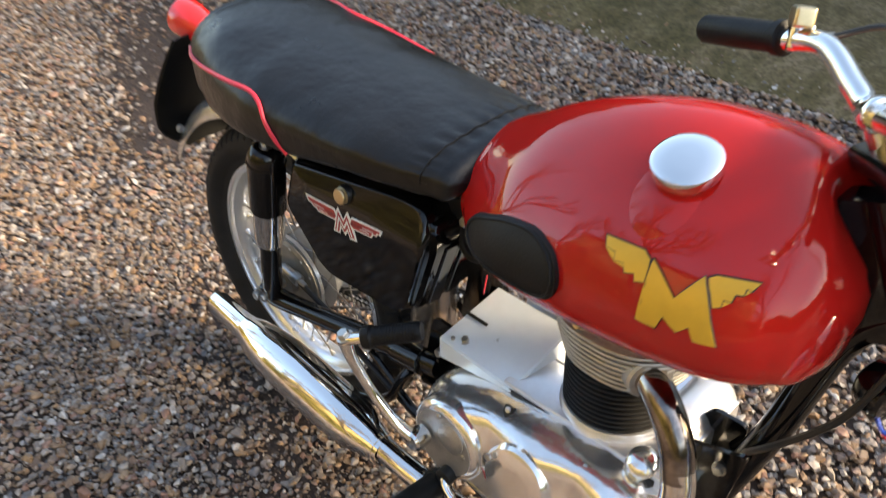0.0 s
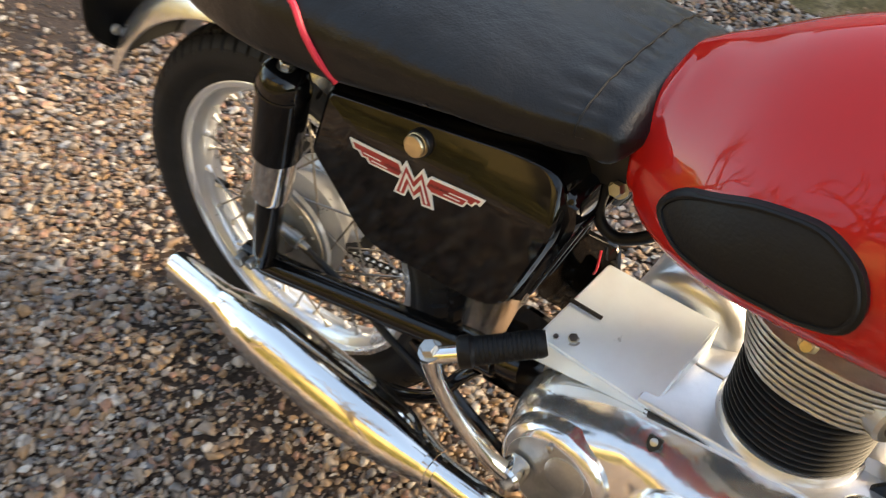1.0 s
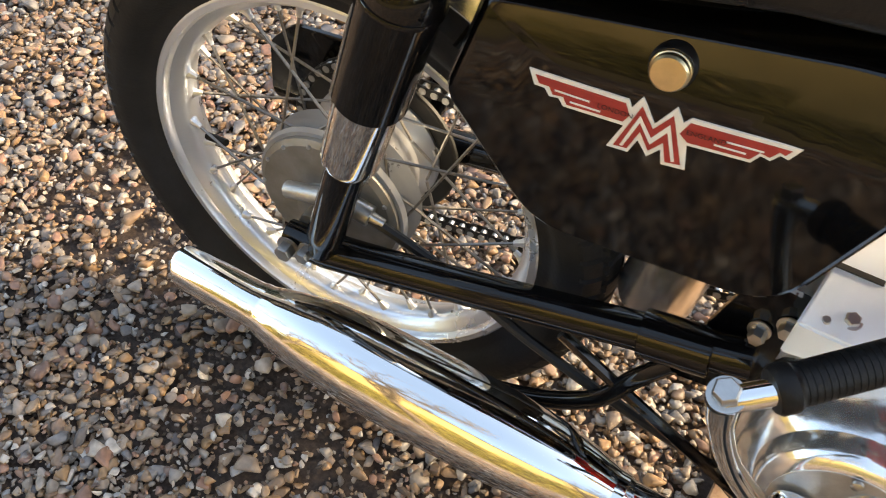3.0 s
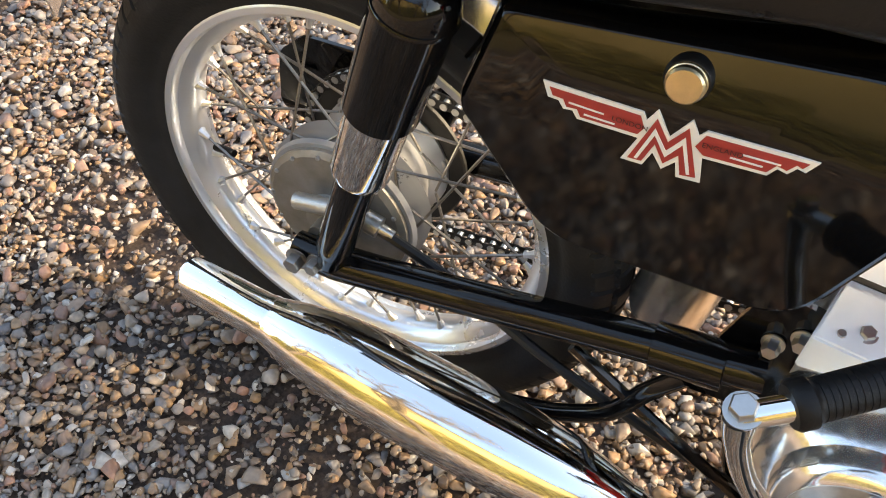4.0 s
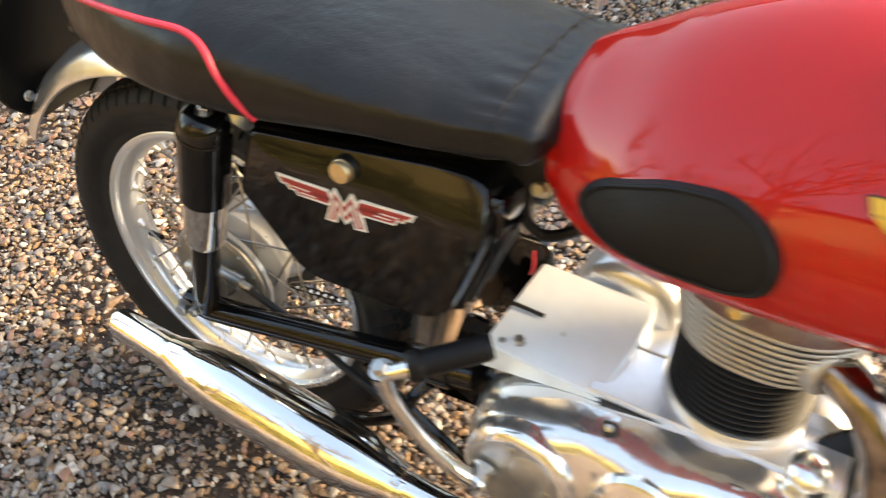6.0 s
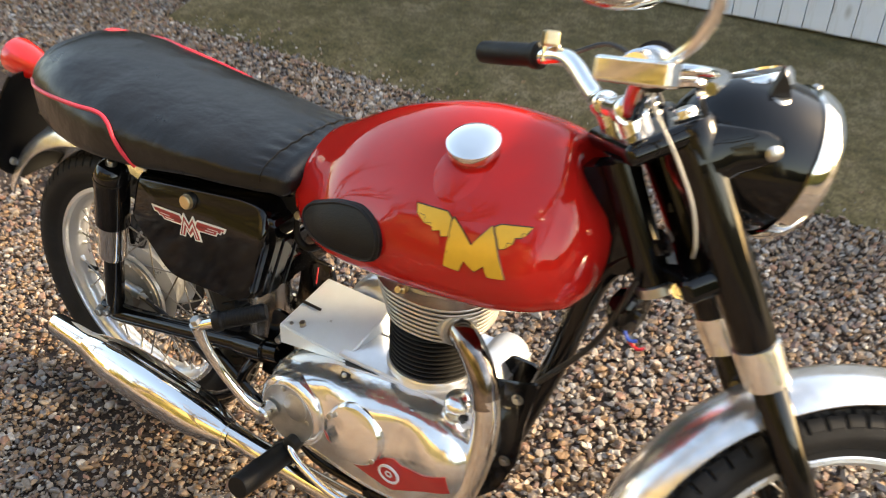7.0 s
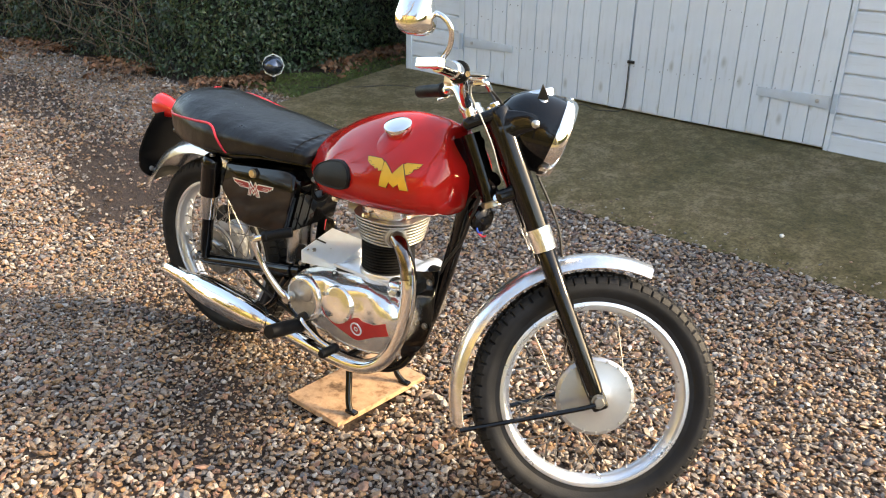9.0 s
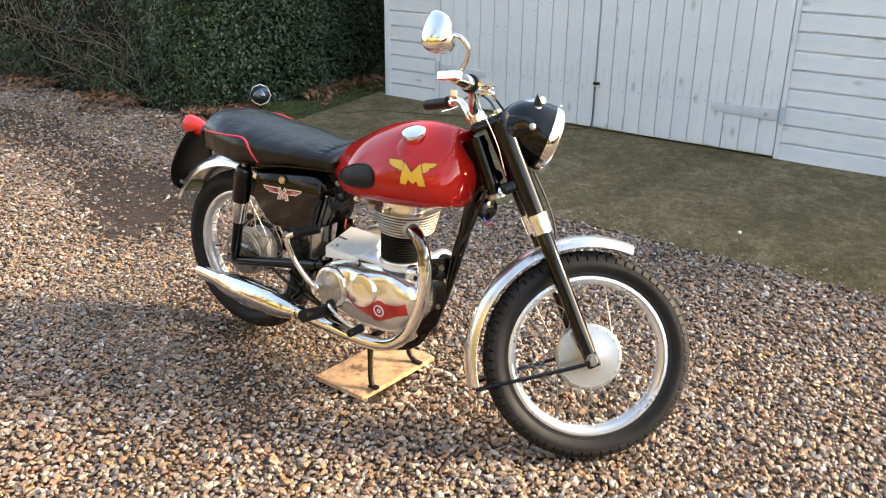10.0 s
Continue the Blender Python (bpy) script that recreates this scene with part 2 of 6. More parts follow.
def painted_boards(name, stretch):
    """Chalky paint on softwood: grain streaks and dark knots showing through."""
    m = mottle(mat(name, (0.675, 0.745, 0.83), 0.55, var=0.10, scale=5, bump=0.25, bump_scale=90, color2=(0.605, 0.68, 0.77)), 34, (0.84, 0.84, 0.82), 0.26, 0.44, 6, stretch)
    mottle(m, 3.2, (0.88, 0.89, 0.87), 0.34, 0.6, 5, stretch)
    nt = m.node_tree
    b = nt.nodes["Principled BSDF"]
    tc, mp = nt.nodes.new("ShaderNodeTexCoord"), nt.nodes.new("ShaderNodeMapping")
    oi = nt.nodes.new("ShaderNodeObjectInfo")
    mp.inputs["Scale"].default_value = tuple(0.45 if v < 1 else 1.0 for v in stretch)
    shift = nt.nodes.new("ShaderNodeVectorMath")
    shift.operation = "MULTIPLY_ADD"
    shift.inputs[1].default_value = (37.0, 0.0, 53.0)
    vo = nt.nodes.new("ShaderNodeTexVoronoi")
    vo.inputs["Scale"].default_value = 9.0
    r = nt.nodes.new("ShaderNodeValToRGB")
    r.color_ramp.elements[0].position, r.color_ramp.elements[1].position = 0.04, 0.17
    r.color_ramp.elements[0].color, r.color_ramp.elements[1].color = (0.66, 0.65, 0.62, 1), (1, 1, 1, 1)
    mx = nt.nodes.new("ShaderNodeVectorMath")
    mx.operation = "MULTIPLY"
    nt.links.new(oi.outputs["Random"], shift.inputs[0])
    nt.links.new(tc.outputs["Object"], mp.inputs["Vector"])
    nt.links.new(mp.outputs["Vector"], shift.inputs[2])
    nt.links.new(shift.outputs[0], vo.inputs["Vector"])
    nt.links.new(vo.outputs["Distance"], r.inputs["Fac"])
    nt.links.new(b.inputs["Base Color"].links[0].from_socket, mx.inputs[0])
    nt.links.new(r.outputs["Color"], mx.inputs[1])
    nt.links.new(mx.outputs[0], b.inputs["Base Color"])
    return per_piece(m, 0.03)


PAINT = painted_boards("grey_blue_painted_planks", (1, 1, 0.12))
CLADPAINT = painted_boards("grey_blue_painted_cladding", (0.12, 1, 1))
HINGEPAINT = mat("blue_grey_hinge_paint", (0.42, 0.52, 0.62), 0.45, var=0.15, scale=20)
CHIPBOARD = mottle(mottle(mat("chipboard", (0.56, 0.37, 0.235), 0.75, var=0.35, scale=70, bump=0.3, bump_scale=150, color2=(0.42, 0.26, 0.155)), 9, (0.16, 0.13, 0.11), 0.30, 0.40), 30, (0.55, 0.48, 0.42), 0.34, 0.50)
DRIVE = mat("far_gravel", (0.19, 0.135, 0.09), 0.85, var=0.6, scale=45, bump=0.8, bump_scale=60)
# lawn out of view, paler than real grass so that it mirrors as sunlit
LAWN = mottle(mat("sun_bright_lawn", (0.36, 0.27, 0.12), 0.8, var=0.4, scale=6, bump=0.6, bump_scale=40), 0.7, (0.62, 0.62, 0.5))
# warm colour of the unseen wall that brightens reflections
BACKINGWALL = mottle(mat("honey_backing", (0.74, 0.56, 0.24), 0.85, var=0.1, scale=2, bump=0.3, bump_scale=60), 0.5, (0.8, 0.78, 0.72))
ROOFING = mat("dark_roofing", (0.05, 0.05, 0.05), 0.8, var=0.3, scale=10)
STEM = mat("hedge_stem_bark", (0.19, 0.145, 0.105), 0.8, var=0.4, scale=30)
DARKGLASS = mat("silver_ball_glass", (0.13, 0.15, 0.19), 0.12, 0.8)


# ---- mesh helpers ----
def finish(bm, sharp=38):
    bmesh.ops.recalc_face_normals(bm, faces=bm.faces)
    for f in bm.faces:
        f.smooth = True
    for e in bm.edges:
        if len(e.link_faces) == 2 and e.calc_face_angle(0) > radians(sharp):
            e.smooth = False
    return bm


def flatten(me):
    """Keeps the large faces of a bevelled mesh flat: vertex normals weighted by area."""
    nv = np.zeros((len(me.vertices), 3))
    for f in me.polygons:
        for i in f.vertices:
            nv[i] += np.array(f.normal) * f.area ** 2
    nv /= np.maximum(np.linalg.norm(nv, axis=1, keepdims=True), 1e-12)
    for e in me.edges:
        e.use_edge_sharp = False
    me.normals_split_custom_set_from_vertices([tuple(n) for n in nv])


def part(name, bm, material, parent=None, label="", m=None, sharp=38):
    me = bpy.data.meshes.new(name)
    if isinstance(bm, bpy.types.Mesh):
        me = bm
    else:
        even = bm.faces.layers.int.get("even")
        finish(bm, sharp)
        bm.to_mesh(me)
        bm.free()
        if even:
            flatten(me)
    if not me.materials:
        me.materials.append(material)
    ob = new(name, me)
    if parent:
        ob.parent = parent
    if m is not None:
        ob.matrix_basis = m
    if label:
        tagged(ob, label)
    return ob


def smooth_path(pts, n=8):
    """Catmull-Rom through the points."""
    p = [Vector(q) for q in pts]
    if len(p) < 3:
        return p
    p = [2 * p[0] - p[1], *p, 2 * p[-1] - p[-2]]
    out = []
    for i in range(1, len(p) - 2):
        a, b, c, d = p[i - 1:i + 3]
        for k in range(n):
            t = k / n
            out.append(0.5 * (2 * b + (c - a) * t + (2 * a - 5 * b + 4 * c - d) * t * t + (3 * b - a - 3 * c + d) * t ** 3))
    out.append(p[-2])
    return out


def tube(pts, r, segs=12, n=8, bm=None, smooth=True, flat=1.0):
    """A swept tube; r is one radius or one for each given point."""
    bm = bm or bmesh.new()
    q = smooth_path(pts, n) if smooth else [Vector(v) for v in pts]
    if isinstance(r, (int, float)):
        rad = [r] * len(q)
    else:
        rad = [float(v) for v in np.interp(np.linspace(0, 1, len(q)), np.linspace(0, 1, len(r)), r)]
    t0 = (q[1] - q[0]).normalized()
    ref = Vector((0, 0, 1)) if abs(t0.z) < 0.9 else Vector((1, 0, 0))
    side = t0.cross(ref).normalized()
    rings = []
    for i, c in enumerate(q):
        t = (q[min(i + 1, len(q) - 1)] - q[max(i - 1, 0)]).normalized()
        side = (side - t * side.dot(t)).normalized()
        up = t.cross(side)
        rings.append([bm.verts.new(c + rad[i] * (math.cos(a) * side + flat * math.sin(a) * up)) for a in np.linspace(0, 2 * math.pi, segs, endpoint=False)])
    for a, b in zip(rings, rings[1:]):
        for k in range(segs):
            bm.faces.new((a[k], a[(k + 1) % segs], b[(k + 1) % segs], b[k]))
    bm.faces.new(rings[0])
    bm.faces.new(rings[-1][::-1])
    return bm


def lathe(profile, origin, axis, segs=32, bm=None, close=True):
    """Turns (distance along axis, radius) pairs round an axis."""
    bm = bm or bmesh.new()
    d = Vector(axis).normalized()
    ref = Vector((0, 0, 1)) if abs(d.z) < 0.9 else Vector((1, 0, 0))
    u = d.cross(ref).normalized()
    v = d.cross(u)
    o = Vector(origin)
    rings = []
    for s, r in profile:
        rings.append([bm.verts.new(o + d * s + max(r, 1e-4) * (math.cos(a) * u + math.sin(a) * v)) for a in np.linspace(0, 2 * math.pi, segs, endpoint=False)])
    for a, b in zip(rings, rings[1:]):
        for k in range(segs):
            bm.faces.new((a[k], a[(k + 1) % segs], b[(k + 1) % segs], b[k]))
    if close:
        bm.faces.new(rings[0])
        bm.faces.new(rings[-1][::-1])
    return bm


def box(sx, sy, sz, at=(0, 0, 0), bevel=0.002, segs=2, turn=None, bm=None):
    b2 = bmesh.new()
    bmesh.ops.create_cube(b2, size=1)
    bmesh.ops.scale(b2, vec=(sx, sy, sz), verts=b2.verts)
    if bevel:
        bmesh.ops.bevel(b2, geom=b2.edges[:], offset=bevel, segments=segs, affect="EDGES", profile=0.5)
    if turn is not None:
        bmesh.ops.transform(b2, matrix=turn, verts=b2.verts)
    bmesh.ops.translate(b2, vec=at, verts=b2.verts)
    if bm is None:
        if bevel:
            b2.faces.layers.int.new("even")
        return b2
    return join(bm, b2)


def join(bm, other):
    me = bpy.data.meshes.new("tmp")
    other.to_mesh(me)
    other.free()
    bm.from_mesh(me)
    bpy.data.meshes.remove(me)
    return bm


def rounded(poly, radii, n=5):
    """A polygon with its corners rounded."""
    out = []
    k = len(poly)
    for i, p in enumerate(poly):
        r = radii[i] if isinstance(radii, (list, tuple)) else radii
        p = Vector(p)
        a, b = Vector(poly[i - 1]) - p, Vector(poly[(i + 1) % k]) - p
        r = min(r, a.length * 0.48, b.length * 0.48)
        s, e = p + a.normalized() * r, p + b.normalized() * r
        for j in range(n + 1):
            t = j / n
            out.append((1 - t) ** 2 * s + 2 * t * (1 - t) * p + t * t * e)
    return out


def prism(poly, y0, y1, bevel=0.0, bsegs=2):
    """A polygon in x and z drawn out along y from y0 (front, right side) to y1."""
    bm = bmesh.new()
    a = [bm.verts.new((p[0], y0, p[1])) for p in poly]
    b = [bm.verts.new((p[0], y1, p[1])) for p in poly]
    front = bm.faces.new(a)
    bm.faces.new(b[::-1])
    for i in range(len(poly)):
        j = (i + 1) % len(poly)
        bm.faces.new((a[j], a[i], b[i], b[j]))
    if bevel:
        bmesh.ops.bevel(bm, geom=list(front.edges), offset=bevel, segments=bsegs, affect="EDGES", profile=0.5)
    return bm


def hermite(xs, ys, x):
    """Smooth interpolation through a table."""
    xs, ys = np.asarray(xs, float), np.asarray(ys, float)
    m = np.gradient(ys, xs)
    i = np.clip(np.searchsorted(xs, x) - 1, 0, len(xs) - 2)
    h = xs[i + 1] - xs[i]
    t = np.clip((x - xs[i]) / h, 0, 1)
    return ((2 * t ** 3 - 3 * t ** 2 + 1) * ys[i] + (t ** 3 - 2 * t ** 2 + t) * h * m[i] + (-2 * t ** 3 + 3 * t ** 2) * ys[i + 1] + (t ** 3 - t ** 2) * h * m[i + 1])


def loft(rings, bm=None, caps=True):
    bm = bm or bmesh.new()
    vr = [[bm.verts.new(p) for p in ring] for ring in rings]
    k = len(vr[0])
    for a, b in zip(vr, vr[1:]):
        for i in range(k):
            bm.faces.new((a[i], a[(i + 1) % k], b[(i + 1) % k], b[i]))
    if caps:
        bm.faces.new(vr[0])
        bm.faces.new(vr[-1][::-1])
    return bm


def bolt(at, axis, r=0.008, h=0.007):
    """A hexagon head on a washer."""
    bm = lathe([(0, r * 1.35), (0.0015, r * 1.35), (0.0016, r * 1.15)], at, axis, 20)
    return lathe([(0.0012, r), (h * 0.85, r), (h, r * 0.85)], at, axis, 6, bm)


# ---- ground, apron, garage ----
WALL_Y, BASE_Z = 3.17, 0.085
STRAPPAINT = mat("pale_blue_strap_paint", (0.50, 0.575, 0.65), 0.45, var=0.12, scale=20)


def apron_front(x):
    """The y of the apron's front edge."""
    return 1.745 - 0.028 * x


def apron_height(t):
    """A worn, rounded front edge, then an even slope up to the doors; t runs from edge to wall."""
    return float(np.interp(t, [0, 0.02, 0.05, 0.085, 0.11, 1.0], [-0.006, 0.006, 0.018, 0.032, 0.038, BASE_Z]))


def build_ground():
    bm = bmesh.new()
    bmesh.ops.create_grid(bm, x_segments=60, y_segments=60, size=9)
    for v in bm.verts:
        v.co.z = -0.014 + 0.006 * noise.noise(v.co * 1.3)
    far = [(-400, -400), (400, -400), (400, 400), (-400, 400)]
    edge = [(-9, -9), (9, -9), (9, 9), (-9, 9)]
    fv = [bm.verts.new((x, y, -0.03)) for x, y in far]
    ev = [bm.verts.new((x, y, -0.03)) for x, y in edge]
    for i in range(4):
        j = (i + 1) % 4
        bm.faces.new((fv[i], fv[j], ev[j], ev[i]))
    for f in bm.faces:
        c = f.calc_center_median()
        f.material_index = 0 if -7.2 < c.x < 3.3 and -2.25 < c.y < 7 else 2 if c.y < -3.1 else 1
    ob = part("ground", bm, SOIL)
    ob.data.materials.append(DRIVE)
    ob.data.materials.append(LAWN)
    tagged(ob, "dark brown damp soil under the gravel drive", "ground", kind="structure")

    bm = bmesh.new()
    xs = np.linspace(-1.93, 6.0, 40)
    rows = []
    for x in xs:
        f = apron_front(x)
        row = []
        for k, t in enumerate((0, 0, 0.02, 0.05, 0.085, 0.11, 0.2, 0.45, 0.7, 1.0)):
            z = -0.06 if k == 0 else apron_height(t)
            yy = f + (WALL_Y + 0.05 - f) * t
            if k == 1:
                yy -= 0.004
            row.append(bm.verts.new((x, yy + 0.012 * noise.noise(Vector((x * 2.2, t * 3, 4))) * (k < 3), z + 0.004 * noise.noise(Vector((x * 3, yy * 3, 0))))))
        rows.append(row)
    for a, b in zip(rows, rows[1:]):
        for k in range(len(a) - 1):
            bm.faces.new((a[k], b[k], b[k + 1], a[k + 1]))
    left = [bm.verts.new((v.co.x - 0.004, v.co.y, -0.06)) for v in rows[0]]
    for k in range(len(left) - 1):
        bm.faces.new((left[k], rows[0][k], rows[0][k + 1], left[k + 1]))
    ob = part("concrete_apron", bm, CONCRETE, sharp=50)
    tagged(ob, "mossy stained concrete apron sloping up to the garage", "apron", kind="structure")


build_ground()


def build_garage():
    """Painted timber garage: two clad wall sections and a pair of boarded doors."""
    top = 2.25
    x0, d0, d1, x1 = -1.83, -1.335, 1.040, 4.6
    split = -0.12
    core = part("wall_garage", box(x1 - x0, 0.10, top - 0.05, ((x0 + x1) / 2, WALL_Y + 0.075, 0.05 + (top - 0.05) / 2), 0.004), PAINT)
    # opening is filled by the doors, which stand in front of the core
    tagged(core, "pale grey-blue painted timber garage front wall", "wall", kind="structure")
    side = part("wall_garage_side", box(0.10, 4.0, top - 0.05, (x0 + 0.05, WALL_Y + 2.13, 0.05 + (top - 0.05) / 2), 0.004), PAINT)
    tagged(side, "grey-blue painted garage side wall", "wall", kind="structure")
    back = part("wall_garage_back", box(x1 - x0, 0.1, top - 0.05, ((x0 + x1) / 2, WALL_Y + 4.1, 0.05 + (top - 0.05) / 2), 0.004), PAINT)
    tagged(back, "grey-blue painted garage rear wall", "wall", kind="structure")
    end = part("wall_garage_end", box(0.10, 4.0, top - 0.05, (x1 - 0.05, WALL_Y + 2.13, 0.05 + (top - 0.05) / 2), 0.004), PAINT)
    tagged(end, "grey-blue painted garage end wall", "wall", kind="structure")
    roof = part("roof_garage", box(x1 - x0 + 0.2, 4.35, 0.06, ((x0 + x1) / 2, WALL_Y + 2.08, top + 0.03), 0.01), ROOFING)
    tagged(roof, "flat dark felt garage roof", "roof", kind="structure")
    # horizontal cladding
    def clad(length):
        bm = bmesh.new()
        prof = [(0.0, 0.0), (-0.0250, 0.0), (-0.0260, 0.0015), (-0.0235, 0.088), (-0.0215, 0.0905), (-0.0090, 0.0975), (-0.0080, 0.1055), (0.0, 0.1055)]
        a = [bm.verts.new((0, y, z)) for y, z in prof]
        b = [bm.verts.new((length, y, z)) for y, z in prof]
        for i in range(len(prof)):
            j = (i + 1) % len(prof)
            bm.faces.new((a[i], a[j], b[j], b[i]))
        bm.faces.new(a[::-1])
        bm.faces.new(b)
        me = bpy.data.meshes.new("board")
        finish(bm, 20).to_mesh(me)
        bm.free()
        me.materials.append(CLADPAINT)
        return me
    for xa, xb in ((x0 + 0.045, d0 - 0.045), (d1 + 0.028, x1 - 0.3)):
        me = clad(xb - xa)
        for k in range(-1, 20):
            part("board", me, PAINT, core, m=pose(xa + random.uniform(-0.001, 0.001), WALL_Y + 0.017, BASE_Z - 0.004 + k * 0.106, random.uniform(-0.6, 0.6), 0, 0))
    for xa, w in ((x0 + 0.022, 0.046), (d0 - 0.022, 0.045), (d1 + 0.0135, 0.026)):
        part("corner_post", box(w, 0.05, top - 0.1, (xa, WALL_Y + 0.006, BASE_Z + (top - 0.1) / 2), 0.003), PAINT, core)
    # doors
    for nm, xa, xb, hinge_left in (("door_1", d0 + 0.003, split - 0.004, True), ("door_2", split + 0.004, d1 - 0.003, False)):
        w, h = xb - xa, 1.98
        n = 11
        pw = w / n
        door = part(nm, box(w, 0.022, h, ((xa + xb) / 2, WALL_Y + 0.010, BASE_Z + 0.015 + h / 2), 0.002), PAINT)
        tagged(door, "closed grey-blue painted boarded garage door", "door", kind="structure")
        bm = box(pw - 0.0035, 0.018, h, (0, 0, h / 2), 0.0022, 2)
        me = bpy.data.meshes.new("plank")
        finish(bm).to_mesh(me)
        bm.free()
        flatten(me)
        me.materials.append(PAINT)
        for i in range(n):
            part("plank", me, PAINT, door, m=pose(xa + pw * (i + 0.5), WALL_Y - 0.010 + random.uniform(-0.0012, 0.0012), BASE_Z + 0.015 + random.uniform(-0.003, 0.003)))
        # nails along the ledges and the brace behind the planks
        nail = bpy.data.meshes.new("nail")
        b2 = lathe([(0, 0.0032), (0.0015, 0.0026)], (0, 0, 0), (0, -1, 0), 6)
        finish(b2).to_mesh(nail)
        b2.free()
        nail.materials.append(IRON)
        for i in range(n):
            u = (i + 0.5) / n
            for zz in (0.28, 0.34 + 0.62 * (u if hinge_left else 1 - u), 1.02, 1.08 + 0.62 * (u if hinge_left else 1 - u), 1.78):
                for dx in (-0.3, 0.28):
                    part("nail", nail, IRON, door, m=pose(xa + pw * (i + 0.5 + dx + random.uniform(-0.05, 0.05)), WALL_Y - 0.0185, BASE_Z + zz + random.uniform(-0.012, 0.012)))
        # strap hinge
        for hz in (0.255, 1.65):
            L = 0.38
            sx = xa + 0.01 if hinge_left else xb - 0.01
            d = 1 if hinge_left else -1
            tip = [(0, -0.034), (L, -0.022), (L, 0.022), (0, 0.034)]
            pr = prism([(sx + d * p, hz + BASE_Z + q) for p, q in tip], WALL_Y - 0.025, WALL_Y - 0.0195, 0.001)
            strap = part("hinge", pr, STRAPPAINT, door, "painted steel strap hinge")
            part("hinge_plate", box(0.025, 0.008, 0.105, (sx - d * 0.0265, WALL_Y - 0.026, hz + BASE_Z), 0.002), HINGEPAINT, strap)
            part("screw", lathe([(0, 0.011), (0.004, 0.011), (0.006, 0.006)], (sx + d * 0.06, WALL_Y - 0.024, hz + BASE_Z), (0, -1, 0), 12), DRUM, strap)
        if not hinge_left:
            part("latch", box(0.042, 0.02, 0.016, (xa + 0.008, WALL_Y - 0.028, 0.385), 0.003), IRON, door, "small black iron latch")


build_garage()


# ---- loose things on the ground ----
def build_board():
    a = [(0.455, -0.171), (0.668, -0.184), (0.706, 0.166), (0.492, 0.178)]
    bm = bmesh.new()
    t = [bm.verts.new((x, y, 0.021)) for x, y in a]
    b = [bm.verts.new((x, y, 0.004)) for x, y in a]
    bm.faces.new(t)
    bm.faces.new(b[::-1])
    for i in range(4):
        j = (i + 1) % 4
        bm.faces.new((t[j], t[i], b[i], b[j]))
    bmesh.ops.bevel(bm, geom=bm.edges[:], offset=0.0015, segments=2, affect="EDGES")
    ob = part("wooden_board", bm, CHIPBOARD)
    tagged(ob, "scuffed tan chipboard offcut lying on the gravel", "board")


build_board()


def build_garden_light():
    root = new("garden_light")
    tagged(root, "round silver glass garden light on a short stake", "garden light")
    root.matrix_basis = pose(-2.45, 2.46, 0)
    bm = lathe([(-0.062, 0.02), (-0.05, 0.045), (-0.025, 0.066), (0, 0.075), (0.025, 0.066), (0.05, 0.045), (0.062, 0.02)], (0, 0, 0.125), (0, 0, 1), 24)
    part("globe", bm, DARKGLASS, root, "dark silver glass globe", sharp=60)
    part("ring", lathe([(-0.004, 0.072), (-0.004, 0.079), (0.004, 0.079), (0.004, 0.072)], (0, 0, 0.125), (0.5, -0.8, 0.2), 8, close=False), SHEET, root, sharp=15)
    part("stake", tube([(0, 0, -0.05), (0, 0, 0.07)], 0.012, 8, smooth=False), SATIN, root, "black plastic stake")


build_garden_light()


def build_cable():
    pts = [(-2.1, 2.45, 0.03), (-1.79, 2.57, 0.062), (-1.62, 2.74, 0.07), (-1.46, 2.80, 0.072), (-1.28, 2.86, 0.074), (-1.14, 2.90, 0.076), (-1.0, 2.97, 0.08), (-0.90, 3.06, 0.083), (-0.80, 3.03, 0.083), (-0.72, 3.10, 0.086), (-0.64, 3.03, 0.083), (-0.56, 3.08, 0.085), (-0.45, 3.06, 0.085), (-0.37, 3.11, 0.087), (-0.27, 3.06, 0.086), (-0.20, 3.09, 0.086), (-0.14, 3.125, 0.09), (-0.119, 3.138, 0.14), (-0.1185, 3.141, 0.36)]
    ob = part("extension_cable", tube(pts, 0.0031, 6, 6), OLDRUBBER)
    tagged(ob, "thin black cable trailing over the concrete", "cable")
    bm = bmesh.new()
    bmesh.ops.create_icosphere(bm, subdivisions=2, radius=0.014)
    bmesh.ops.scale(bm, vec=(0.7, 0.85, 0.6), verts=bm.verts)
    bmesh.ops.translate(bm, vec=(1.225, 1.93, 0.046), verts=bm.verts)
    tagged(part("pebble", bm, WHITE), "single pale pebble lying on the concrete", "pebble")


build_cable()


